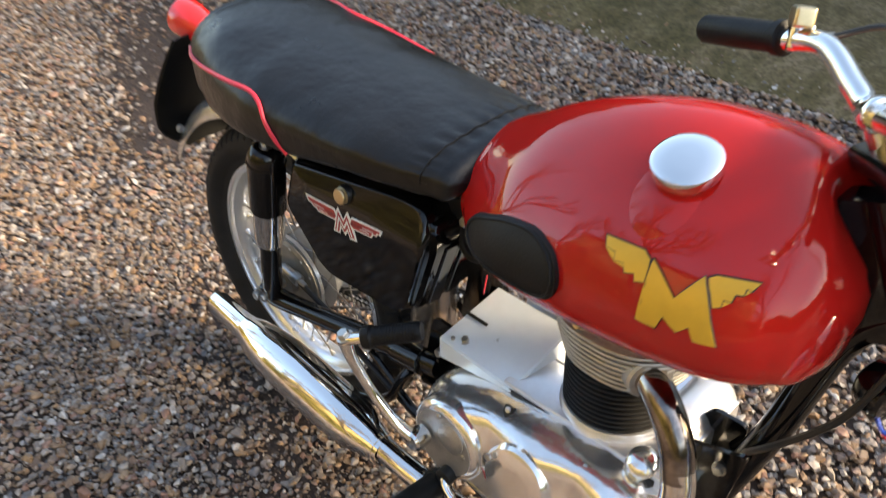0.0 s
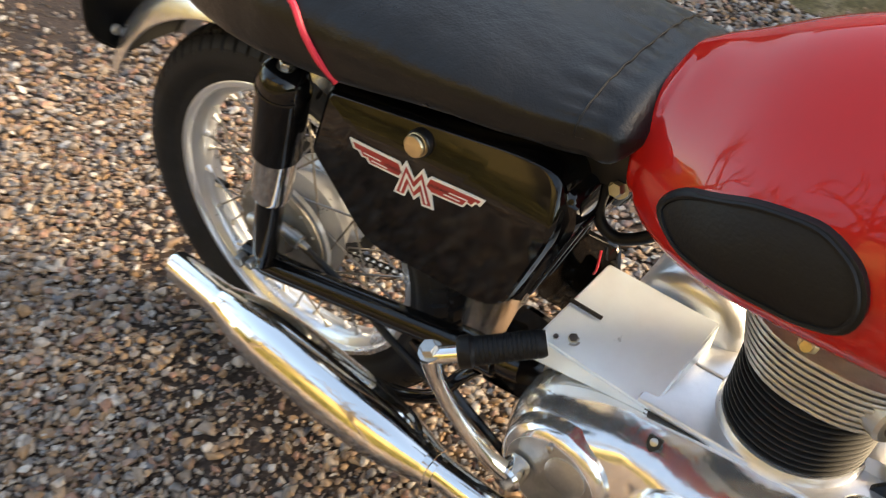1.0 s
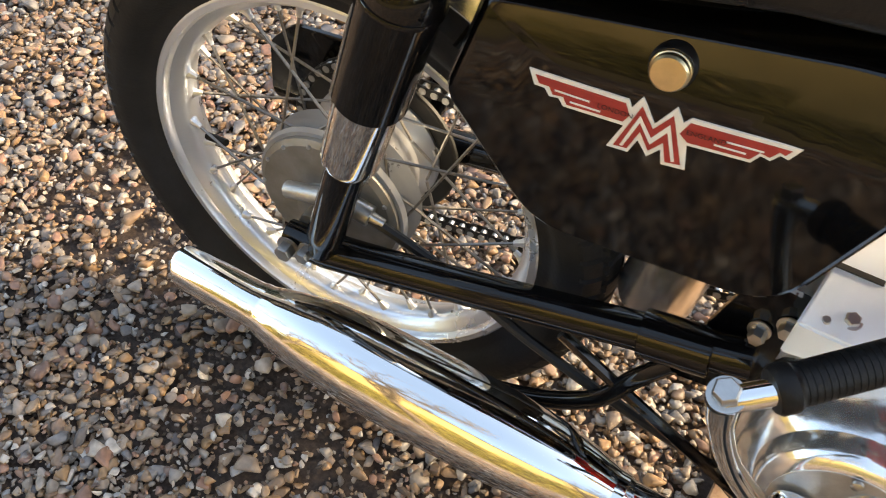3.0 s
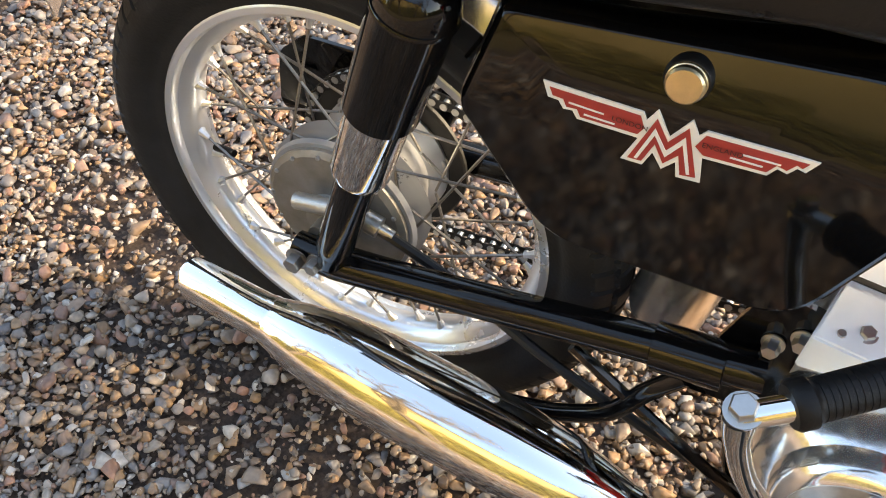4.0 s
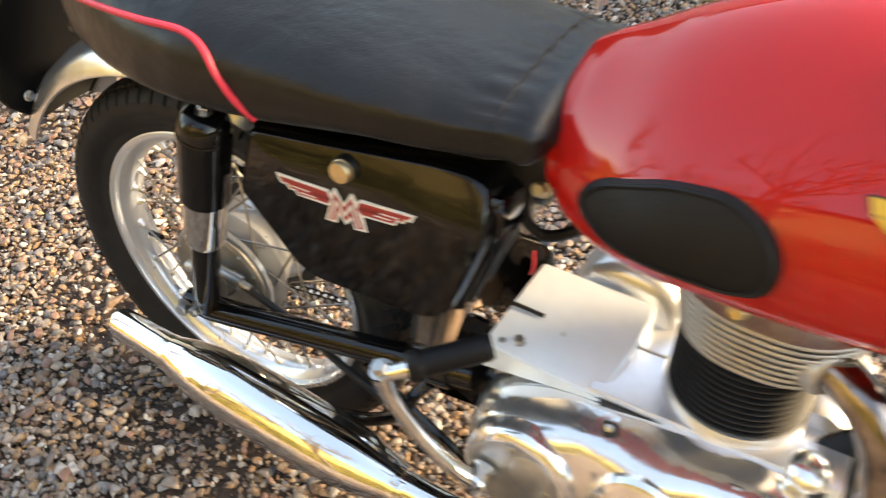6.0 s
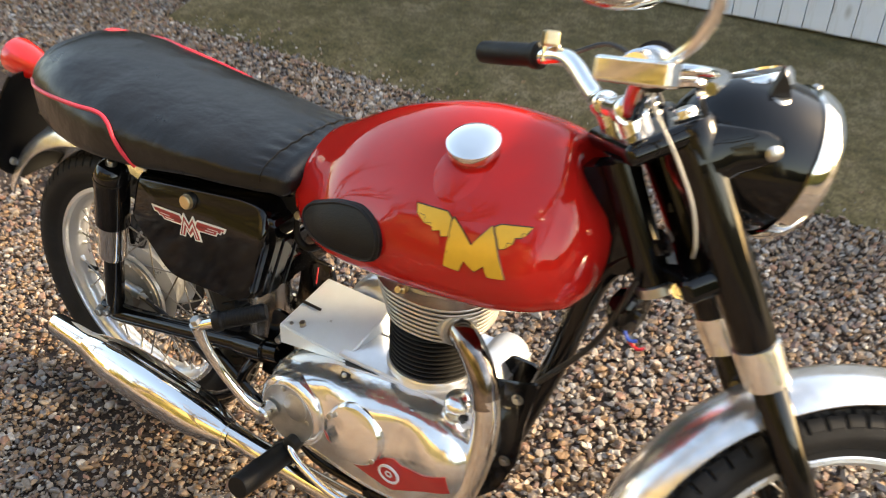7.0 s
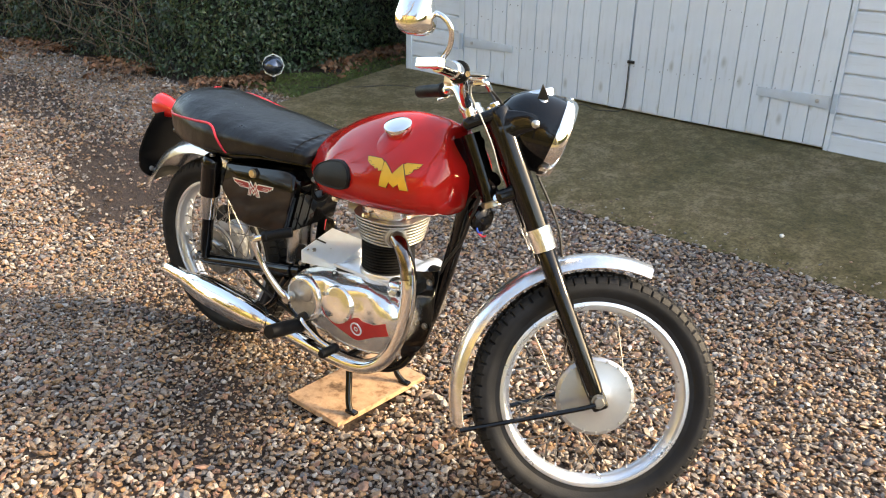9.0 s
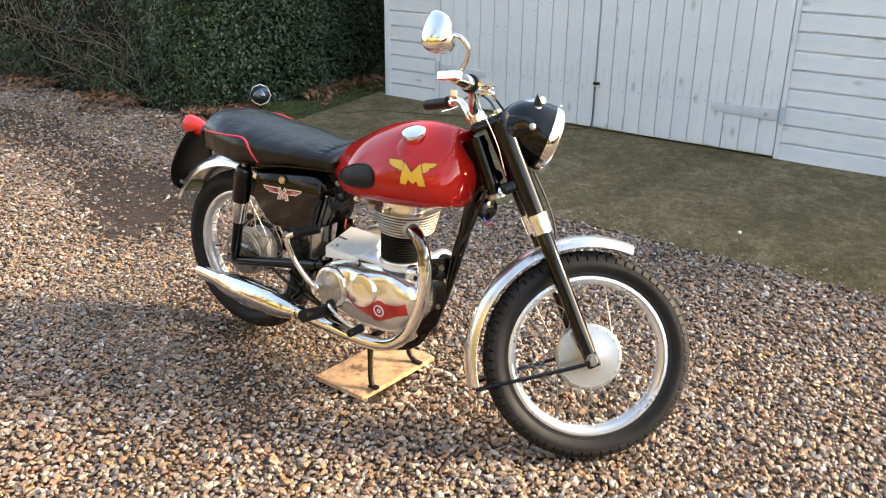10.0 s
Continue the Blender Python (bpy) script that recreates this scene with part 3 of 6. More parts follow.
# ---- hedge, litter, grass ----
def leaf_cloud(name, pos, size, normal_out, material, seed, aspect=0.5, droop=0.5):
    """Many folded leaves, six triangles each, as one mesh."""
    rng = np.random.default_rng(seed)
    n = len(pos)
    d = rng.normal(size=(n, 3)) * 0.6 + normal_out
    d /= np.linalg.norm(d, axis=1, keepdims=True)
    a = rng.normal(size=(n, 3))
    a[:, 2] -= droop
    a -= d * (a * d).sum(1, keepdims=True)
    a /= np.linalg.norm(a, axis=1, keepdims=True)
    b = np.cross(d, a)
    L = (size * rng.uniform(0.6, 1.3, n))[:, None]
    W = L * aspect
    base, tip = pos - a * L * 0.5, pos + a * L * 0.5 - d * L * 0.12
    mid = pos + d * 0.0
    l1, r1 = pos - b * W * 0.5 + d * L * 0.1 - a * L * 0.05, pos + b * W * 0.5 + d * L * 0.1 - a * L * 0.05
    v = np.stack([base, l1, tip, r1, mid], 1).reshape(-1, 3)
    o = (np.arange(n) * 5)[:, None]
    f = np.concatenate([o + np.array([[0, 4, 1]]), o + np.array([[1, 4, 2]]), o + np.array([[2, 4, 3]]), o + np.array([[3, 4, 0]])])
    me = bpy.data.meshes.new(name)
    me.vertices.add(len(v))
    me.vertices.foreach_set("co", v.ravel())
    me.loops.add(f.size)
    me.loops.foreach_set("vertex_index", f.ravel().astype(np.int32))
    me.polygons.add(len(f))
    me.polygons.foreach_set("loop_start", (np.arange(len(f)) * 3).astype(np.int32))
    me.update(calc_edges=True)
    me.materials.append(material)
    return new(name, me)


def hedge_line(s):
    """Foot of the hedge face for s metres along it, and the way out of it."""
    s = np.asarray(s, float)
    x = np.where(s < 4.6, -7.2 + s, -2.6 + 0.06 * (s - 4.6))
    y = np.where(s < 4.6, 1.98 + 0.02 * s, 2.07 + (s - 4.6))
    k = np.clip((s - 4.2) / 0.9, 0, 1)
    y = np.where((s >= 4.2) & (s < 5.1), 2.06 + 0.55 * k ** 2, y)
    x = np.where((s >= 4.2) & (s < 5.1), -3.0 + 0.43 * (1 - (1 - k) ** 2), x)
    out = np.stack([0.75 * k, -1.0 + 0.65 * k, 0.15 + 0 * k], -1)
    return x, y, out


def build_hedge():
    rng = np.random.default_rng(5)
    n = 62000
    s = rng.uniform(0, 8.2, n)
    z = np.where(rng.uniform(size=n) < 0.8, rng.uniform(0.01, 1.25, n), rng.uniform(1.2, 2.4, n))
    x, y, out = hedge_line(s)
    p = np.stack([x, y, z], -1)
    wave = np.array([noise.noise(Vector((a * 1.7, b * 1.9, 7))) + 0.5 * noise.noise(Vector((a * 4.5, b * 4.5, 3))) for a, b in zip(s[:, ], z)])
    depth = rng.exponential(0.06, n) - 0.16 * wave + 0.03 - 0.04 * np.clip(z, 0, 1)
    p -= out * depth[:, None]
    thin = (s < 3.6) & (s > 1.9) & (z > 0.35) & (rng.uniform(size=n) < 0.72)
    p, out2 = p[~thin], out[~thin]
    leaves = leaf_cloud("hedge", p, 0.034, out2 + np.array([0, 0, 0.35]), HEDGELEAF, 3)
    tagged(leaves, "dense dark green evergreen hedge with glossy leaves", "hedge", kind="stuff")
    # near-black sheet behind the leaves: the hedge's inner shade as colour
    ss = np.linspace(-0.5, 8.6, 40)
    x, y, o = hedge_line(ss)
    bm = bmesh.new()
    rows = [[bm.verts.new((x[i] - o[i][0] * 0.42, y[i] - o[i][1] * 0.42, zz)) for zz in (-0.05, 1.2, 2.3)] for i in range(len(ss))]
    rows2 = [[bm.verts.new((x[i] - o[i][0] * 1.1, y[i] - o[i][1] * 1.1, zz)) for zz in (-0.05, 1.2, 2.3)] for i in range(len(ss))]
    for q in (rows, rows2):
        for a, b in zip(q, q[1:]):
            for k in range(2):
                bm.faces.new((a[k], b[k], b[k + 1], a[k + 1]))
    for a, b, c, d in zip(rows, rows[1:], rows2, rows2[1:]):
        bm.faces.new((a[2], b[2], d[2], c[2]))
    tagged(part("hedge_core", bm, mat("hedge_inner_shade", (0.012, 0.013, 0.009), 0.9, var=0.5, scale=30)), "near-black sheet standing for the shade inside the hedge", "hedge", kind="stuff")
    # bare stems at the thin stretch
    rnd = random.Random(4)
    bm = bmesh.new()
    for _ in range(150):
        s0 = rnd.uniform(1.6, 3.9)
        hx, hy, ho = hedge_line([s0])
        b = Vector((hx[0], hy[0] + rnd.uniform(-0.02, 0.25), rnd.uniform(0, 0.5)))
        pts = [b]
        way = Vector((rnd.uniform(-1, 1), rnd.uniform(-0.35, 0.2), rnd.uniform(0.1, 1.2)))
        for _k in range(4):
            way = (way.normalized() + Vector((rnd.uniform(-0.7, 0.7), rnd.uniform(-0.3, 0.3), rnd.uniform(-0.6, 0.4)))).normalized()
            pts.append(pts[-1] + way * rnd.uniform(0.08, 0.22))
        r = rnd.uniform(0.002, 0.006)
        tube(pts, [r, r * 0.4], 4, 2, bm)
    tagged(part("hedge_stems", bm, STEM), "tangled bare brown hedge stems", "hedge", kind="stuff")
    # dry leaves along the foot
    m = 5200
    s = rng.uniform(0.2, 8.0, m)
    x, y, o = hedge_line(s)
    clump = np.array([noise.noise(Vector((a * 1.8, 0, 6))) for a in s]) > -0.12
    off = rng.exponential(0.12, m) - 0.10
    p = np.stack([x, y, 0 * x], -1) + o * off[:, None]
    p[:, 2] = 0.012 + 0.05 * np.clip(0.25 - np.abs(off), 0, 1) + rng.uniform(0, 0.02, m)
    p = p[clump]
    litter = leaf_cloud("leaf_litter", p, 0.050, np.tile([0, -0.15, 1.0], (len(p), 1)), DRYLEAF, 8, 0.6, 0)
    tagged(litter, "dry brown leaves fallen along the hedge foot", "leaf litter", kind="stuff")


build_hedge()


def build_grass():
    rng = np.random.default_rng(11)
    n = 15000
    x = rng.uniform(-2.75, -1.88, n)
    y = rng.uniform(2.25, 4.6, n)
    keep = ~((x > -1.97) & (y < 3.1) & (y < 0)) & (np.array([noise.noise(Vector((a * 2.5, b * 2.5, 1))) for a, b in zip(x, y)]) > -0.25)
    p = np.stack([x, y, np.full(n, 0.008)], -1)[keep]
    ob = leaf_cloud("grass", p, 0.035, np.tile([0, -0.3, 0.8], (len(p), 1)), GRASS, 12, 0.12, -1.2)
    tagged(ob, "short mossy green grass beside the apron", "grass", kind="stuff")


build_grass()


def build_far_hedge():
    """The rest of the garden, behind the camera and at the end of the drive, and an added backing wall."""
    rng = np.random.default_rng(31)
    n = 24000
    t = rng.uniform(0, 1, n)
    L = np.array([(-9.0, 1.9), (-9.0, -7.2), (9.5, -7.2), (9.5, 2.5)])
    seg = np.array([9.1, 18.5, 9.7])
    d = t * seg.sum()
    k = np.searchsorted(np.cumsum(seg), d)
    u = (d - np.concatenate([[0], np.cumsum(seg)])[k]) / seg[k]
    p2 = L[k] + (L[k + 1] - L[k]) * u[:, None]
    out = np.array([(1, 0), (0, 1), (-1, 0)])[k]
    z = rng.uniform(0, 1, n) ** 0.8
    top = np.where(p2[:, 1] < -7.1, 1.9, 1.0) * np.array([2.0 + 0.9 * noise.noise(Vector((a * 0.5, b * 0.5, 0))) for a, b in p2])
    depth = rng.exponential(0.2, n) - 0.35 * np.array([noise.noise(Vector((a * 0.9, b * 0.9, c * 2))) for a, b, c in np.column_stack([p2, z])])
    p = np.concatenate([p2 - out * depth[:, None], (z * top)[:, None]], 1)
    o3 = np.concatenate([out, np.full((n, 1), 0.4)], 1)
    ob = leaf_cloud("garden_hedge", p, 0.17, o3, GARDENLEAF, 33, 0.6)
    tagged(ob, "tall golden-green sunlit garden hedge round the lawn", "hedge", kind="stuff")
    bm = bmesh.new()
    for a, b in zip(L[:-1], L[1:]):
        dv = (b - a) / np.linalg.norm(b - a)
        nv = np.array([dv[1], -dv[0]])
        q = [a + nv * 0.45, b + nv * 0.45, b + nv * 1.1, a + nv * 1.1]
        lo = [bm.verts.new((x, y, -0.05)) for x, y in q]
        hi = [bm.verts.new((x, y, 2.4 if a[1] == b[1] else 1.75)) for x, y in q]
        bm.faces.new(hi)
        for i in range(4):
            j = (i + 1) % 4
            bm.faces.new((lo[i], lo[j], hi[j], hi[i]))
    tagged(part("garden_hedge_core", bm, TWIG), "woody inside of the garden hedge", "hedge", kind="stuff")

    # unseen wall and roof, added behind the hedge as a bright backing for reflections
    backing = part("wall_house", box(15, 0.3, 6.2, (-0.5, -8.4, 3.05), 0.01), BACKINGWALL)
    tagged(backing, "unseen honey-coloured wall added to brighten reflections", "wall", kind="structure")
    tagged(part("roof_house", prism([(-9.8, 6.1), (-8.0, 6.1), (-12.2, 9.1), (-12.4, 9.1)], -8.2, 7.2), ROOFING, m=Matrix.Rotation(radians(90), 4, "Z") @ Matrix.Diagonal((1, -1, 1, 1))), "unseen dark roof on the added backing wall", "roof", kind="structure")



def build_tree(at, seed, height):
    """A bare winter tree: trunk, limbs and fine twigs, forked again and again."""
    rnd = random.Random(seed)
    root = new("garden_tree")
    tagged(root, "tall bare winter tree beyond the drive", "tree", group="garden trees")
    root.matrix_basis = pose(at[0], at[1], -0.05, 0, 0, seed * 67)
    trunk, crown = bmesh.new(), bmesh.new()

    def grow(p, d, length, r, depth):
        pts = [p]
        for _k in range(3):
            d = (d + Vector((rnd.uniform(-0.22, 0.22), rnd.uniform(-0.22, 0.22), rnd.uniform(-0.05, 0.16)))).normalized()
            pts.append(pts[-1] + d * length / 3)
        tube(pts, [r, r * 0.62], 7 if depth == 0 else 4, 2, trunk if depth == 0 else crown)
        if depth == 4:
            return
        for _k in range(4 if depth < 3 else 3):
            side = Vector((rnd.uniform(-1, 1), rnd.uniform(-1, 1), rnd.uniform(0.0, 0.7))).normalized()
            grow(pts[rnd.choice((2, 3, 3))], (d * 0.55 + side * 0.75).normalized(), length * rnd.uniform(0.5, 0.78), r * 0.52, depth + 1)

    grow(Vector((0, 0, 0)), Vector((0, 0, 1)), height * 0.36, height * 0.022, 0)
    part("trunk", trunk, TWIG, root)
    part("crown", crown, TWIG, root, "crown of bare forking branches")


build_far_hedge()
for _i, (_at, _h) in enumerate((((-5.2, -6.0), 8.5), ((-1.2, -6.4), 9.5), ((2.6, -5.9), 8.0), ((6.3, -5.6), 9.0), ((-7.8, -2.2), 8.0))):
    build_tree(_at, _i + 3, _h)


# ---- motorcycle ----
bike = new("motorcycle")
tagged(bike, "vintage red and black motorcycle on its centre stand", "motorcycle")
bike.matrix_basis = pose(0, 0, 0, -2.0, 0, 0)
AXIS_AT, RAKE, STEER = Vector((0.963, 0, 0.906)), 28.0, 40.2
FORK_F, FORK_L, AXLE_A = 0.041, 0.064, -0.716
STEERED = Matrix.Translation(AXIS_AT) @ Matrix.Rotation(radians(STEER), 4, Vector((-math.sin(radians(RAKE)), 0, math.cos(radians(RAKE))))) @ Matrix.Translation(-AXIS_AT)
E1 = Vector((math.cos(radians(RAKE)), 0, math.sin(radians(RAKE))))
E2 = Vector((0, 1, 0))
UP = Vector((-math.sin(radians(RAKE)), 0, math.cos(radians(RAKE))))


def fk(f, l, a):
    """A point of the fork: ahead of the steering axis, to the left, up along it."""
    return AXIS_AT + f * E1 + l * E2 + a * UP


def build_wheel(name, c, rim_r, tyre_r, half_w, m, hub_r, blocks, label):
    """Spoked wheel in the xz plane about c: rim with tyre, hub and spokes as pieces of it."""
    c = Vector(c)
    prof = [(-0.030, rim_r - 0.001), (-0.0285, rim_r + 0.002), (-0.026, rim_r + 0.001), (-0.024, rim_r - 0.006), (-0.014, rim_r - 0.014), (0, rim_r - 0.016), (0.014, rim_r - 0.014), (0.024, rim_r - 0.006), (0.026, rim_r + 0.001),
            (0.0285, rim_r + 0.002), (0.0305, rim_r - 0.001), (0.0305, rim_r - 0.007), (0.0285, rim_r - 0.0085), (0.021, rim_r - 0.0095), (0.0145, rim_r - 0.0185), (0.007, rim_r - 0.0225), (0.0, rim_r - 0.0235),
            (-0.007, rim_r - 0.0225), (-0.0145, rim_r - 0.0185), (-0.021, rim_r - 0.0095), (-0.0285, rim_r - 0.0085), (-0.0305, rim_r - 0.007), (-0.030, rim_r - 0.001)]
    wheel = part(name, lathe(prof, c, (0, 1, 0), 96, close=False), RIMALLOY, bike, label, m, 32)
    # tyre, with tread blocks pressed out of its crown
    bm = bmesh.new()
    mid = (rim_r + tyre_r) / 2 + 0.002
    hh = tyre_r - mid
    per = 8
    turns = [3.634 - 0.23 * j for j in range(10)] + [1.33 - 0.095 * j for j in range(15)]
    turns = turns + [-v for v in turns[::-1]]
    k = len(turns)
    nseg = blocks * per
    rings = []
    for i in range(nseg):
        a = 2 * math.pi * i / nseg
        ring = []
        for j in range(k):
            th = turns[j]
            w, r = half_w * math.sin(th), hh * math.cos(th)
            rad = mid + (r if r > -hh * 0.7 else -hh * 0.7 - 0.3 * (-hh * 0.7 - r))
            u = abs(th)
            if u > 2.346:
                bead = (u - 2.346) / 1.29
                rad, w = mid - hh * (0.7 + 0.44 * bead), math.copysign(half_w * 0.714 * (1 - bead) + 0.0285 * bead, th)
            lift = 0.0
            if u < 1.24:
                # shoulder lugs and staggered centre blocks, parted by a zigzag groove
                zig = 0.60 + 0.13 * abs((i + (per // 2 if th < 0 else 0)) % per - per / 2) / (per / 2)
                step = (i + (per // 2 if (u < zig) != (th < 0) else 0)) % per
                lift = -0.0058 if step == 0 or abs(u - zig) < 0.05 or u < 0.05 else 0.0
            elif u < 1.34:
                lift = -0.0015
            rad2 = rad + lift * math.cos(th)
            w2 = w * (1 + (lift / half_w) * abs(math.sin(th)))
            ring.append(c + Vector((rad2 * math.cos(a), w2, rad2 * math.sin(a))))
        rings.append(ring)
    vs = [[bm.verts.new(p) for p in r] for r in rings]
    for i in range(nseg):
        a, b = vs[i], vs[(i + 1) % nseg]
        for j in range(k - 1):
            bm.faces.new((a[j], a[j + 1], b[j + 1], b[j]))
    part("tyre", bm, TYRE, wheel, "black treaded rubber tyre", sharp=28)
    # spokes and nipples
    sp = bpy.data.meshes.new("spoke")
    b2 = tube([(0, 0, 0), (0, 0, 1)], 0.0016, 6, smooth=False)
    finish(b2).to_mesh(sp)
    b2.free()
    sp.materials.append(SPOKE)
    ni = bpy.data.meshes.new("nipple")
    b2 = lathe([(-0.003, 0.0068), (0.0005, 0.0058), (0.003, 0.0046), (0.007, 0.0034), (0.012, 0.0030)], (0, 0, 0), (0, 0, 1), 8)
    finish(b2).to_mesh(ni)
    b2.free()
    ni.materials.append(ALLOY)
    for i in range(36):
        side = 1 if i % 2 else -1
        a = 2 * math.pi * i / 36 + 0.05
        lead = 0.85 if (i // 2) % 2 else -0.85
        h = c + Vector((hub_r * math.cos(a + lead), side * 0.030, hub_r * math.sin(a + lead)))
        e = c + Vector(((rim_r - 0.022) * math.cos(a), side * 0.004, (rim_r - 0.022) * math.sin(a)))
        q = (e - h).to_track_quat("Z", "Y").to_matrix().to_4x4()
        part("spoke", sp, STEEL, wheel, m=Matrix.Translation(h) @ q @ Matrix.Diagonal((1, 1, (e - h).length, 1)))
        part("nipple", ni, STEEL, wheel, m=Matrix.Translation(e) @ (h - e).to_track_quat("Z", "Y").to_matrix().to_4x4() @ Matrix.Scale(1.0 if m is None else 0.72, 4))
    return wheel


# rear wheel
RC = (0, 0, 0.308)
rear = build_wheel("rear_wheel", RC, 0.222, 0.296, 0.046, None, 0.074, 72, "silver spoked rear wheel")
part("hub", lathe([(-0.05, 0.03), (-0.05, 0.084), (-0.044, 0.086), (-0.041, 0.073), (-0.038, 0.073), (-0.035, 0.089), (-0.032, 0.073), (-0.029, 0.073), (-0.026, 0.089), (-0.023, 0.073), (-0.020, 0.073), (-0.017, 0.088),
                   (-0.014, 0.079), (0.0, 0.074), (0.03, 0.06), (0.045, 0.075), (0.05, 0.075), (0.05, 0.02)], (0, 0.010, 0.308), (0, 1, 0), 48), DRUM, rear, "finned silver brake drum", sharp=25)
part("brake_plate", lathe([(0, 0.080), (0.005, 0.080), (0.009, 0.074), (0.010, 0.03), (0.022, 0.026), (0.024, 0.012), (0.04, 0.012)], (0, -0.040, 0.308), (0, -1, 0), 40), DULLPLATE, rear, "grey alloy brake plate", sharp=25)
part("sprocket", lathe([(-0.002, 0.05), (-0.002, 0.0925), (0.0, 0.0945), (0.004, 0.0945), (0.006, 0.0925), (0.006, 0.05)], (0, 0.060, 0.308), (0, 1, 0), 46, close=False), IRON, rear, "dark oily steel sprocket", sharp=25)
for i in range(6):
    a = 2 * math.pi * i / 6 + 0.3
    part("sprocket_bolt", bolt((0.070 * math.cos(a), 0.058, 0.308 + 0.070 * math.sin(a)), (0, -1, 0), 0.006, 0.006), STEEL, rear)
part("chain_guard_end", prism(rounded([(-0.157, 0.290), (-0.153, 0.367), (-0.121, 0.398), (-0.051, 0.403), (-0.082, 0.321), (-0.115, 0.278)], 0.012), 0.088, 0.093, 0.001), BLACK, bike, "black chain guard end")
for i in range(14):
    a = 2 * math.pi * i / 14
    part("rivet", lathe([(0, 0.0028), (0.002, 0.002)], (0.074 * math.cos(a), -0.0485, 0.308 + 0.074 * math.sin(a)), (0, -1, 0), 8), STEEL, rear)
part("valve", tube([(-0.19 * 0.985, 0, 0.308 - 0.03), (-0.158, -0.004, 0.308 - 0.024)], 0.0045, 8, smooth=False), RUBBER, rear, "black valve cap")

# front wheel
FC = fk(FORK_F, 0, AXLE_A)
front = build_wheel("front_wheel", FC, 0.228, 0.300, 0.042, STEERED, 0.080, 64, "silver spoked front wheel, turned to one side")
part("hub", lathe([(-0.034, 0.03), (-0.034, 0.092), (-0.029, 0.095), (-0.024, 0.092), (-0.02, 0.06), (0.015, 0.05), (0.026, 0.078), (0.034, 0.078), (0.034, 0.02)], FC, (0, 1, 0), 48), DRUM, front, "full-width silver painted hub", sharp=25)
part("brake_plate", lathe([(0, 0.095), (0.003, 0.095), (0.007, 0.087), (0.008, 0.045), (0.012, 0.03), (0.016, 0.02)], FC + Vector((0, -0.033, 0)), (0, -1, 0), 48), DRUM, front, "smooth silver brake cover", sharp=25)
rv = bpy.data.meshes.new("rivet")
b2 = lathe([(0, 0.0035), (0.003, 0.003)], (0, 0, 0), (0, -1, 0), 6)
finish(b2).to_mesh(rv)
b2.free()
rv.materials.append(STEEL)
for i in range(18):
    a = 2 * math.pi * i / 18
    part("rivet", rv, STEEL, front, m=Matrix.Translation(FC + Vector((0.088 * math.cos(a), -0.0395, 0.088 * math.sin(a)))))
part("axle", tube([FC + Vector((0, -0.09, 0)), FC + Vector((0, 0.09, 0))], 0.009, 12, smooth=False), STEEL, front)
part("axle_nut", bolt(FC + Vector((0, -0.084, 0)), (0, -1, 0), 0.013, 0.012), SPOKE, front)

# fork
for side in (-1, 1):
    y = FORK_L * side
    leg = part("fork_leg", lathe([(AXLE_A - 0.014, 0.012), (AXLE_A - 0.012, 0.019), (-0.68, 0.0215), (-0.5, 0.0215), (-0.33, 0.0215), (-0.325, 0.018), (-0.1, 0.018), (0.0, 0.018)], fk(FORK_F, y, 0), UP, 28), BLACK, bike, "gloss black fork slider", STEERED)
    part("shroud", lathe([(-0.285, 0.0265), (-0.280, 0.0275), (-0.10, 0.0285), (-0.02, 0.031), (0.006, 0.031), (0.012, 0.027), (0.013, 0.01)], fk(FORK_F, y, 0), UP, 28), BLACK, leg, "gloss black upper fork shroud")
    part("collar", lathe([(-0.338, 0.023), (-0.337, 0.0280), (-0.325, 0.0285), (-0.296, 0.0300), (-0.281, 0.0300), (-0.280, 0.027)], fk(FORK_F, y, 0), UP, 28), POLISHED, leg, "polished aluminium collar")
    part("axle_clamp", box(0.040, 0.030, 0.046, fk(FORK_F, y * 1.06, AXLE_A - 0.002), 0.008, 3, Matrix.Rotation(radians(-RAKE), 4, "Y")), BLACK, leg)
    part("top_nut", bolt(fk(FORK_F, y, 0.016), UP, 0.012, 0.010), CHROME, leg)
    # ear that carries the headlamp
    rings = []
    for f, l, tl, ha, a in ((0.030, FORK_L, 0.030, 0.044, -0.034), (0.055, FORK_L + 0.004, 0.027, 0.040, -0.034), (0.072, FORK_L + 0.017, 0.014, 0.031, -0.035), (0.090, FORK_L + 0.029, 0.006, 0.025, -0.039), (0.112, 0.097, 0.003, 0.019, -0.046), (0.122, 0.098, 0.002, 0.009, -0.049)):
        rings.append([fk(f, side * (l + tl * math.cos(q)), a + ha * math.copysign(abs(math.sin(q)) ** 0.7, math.sin(q))) for q in np.linspace(0, 2 * math.pi, 24, endpoint=False)])
    part("lamp_ear", loft(rings), BLACK, leg, "gloss black headlamp ear", sharp=50)
for nm, a, h in (("top_yoke", 0.0, 0.028), ("lower_yoke", -0.185, 0.034)):
    bm = box(0.098 if a > -0.1 else 0.085, 0.185 if a > -0.1 else 0.150, h, (-0.012 if a > -0.1 else 0, 0, 0), 0.012, 4)
    bmesh.ops.transform(bm, matrix=Matrix.Translation(fk(0.016, 0, a)) @ Matrix.Rotation(-radians(RAKE), 4, "Y"), verts=bm.verts)
    part(nm, bm, BLACK, bike, "gloss black fork yoke", STEERED)
part("stem_nut", lathe([(0.012, 0.020), (0.026, 0.020), (0.030, 0.016), (0.040, 0.016), (0.044, 0.010)], fk(0, 0, 0), UP, 8), CHROME, bike, "chromed steering head nut", STEERED)
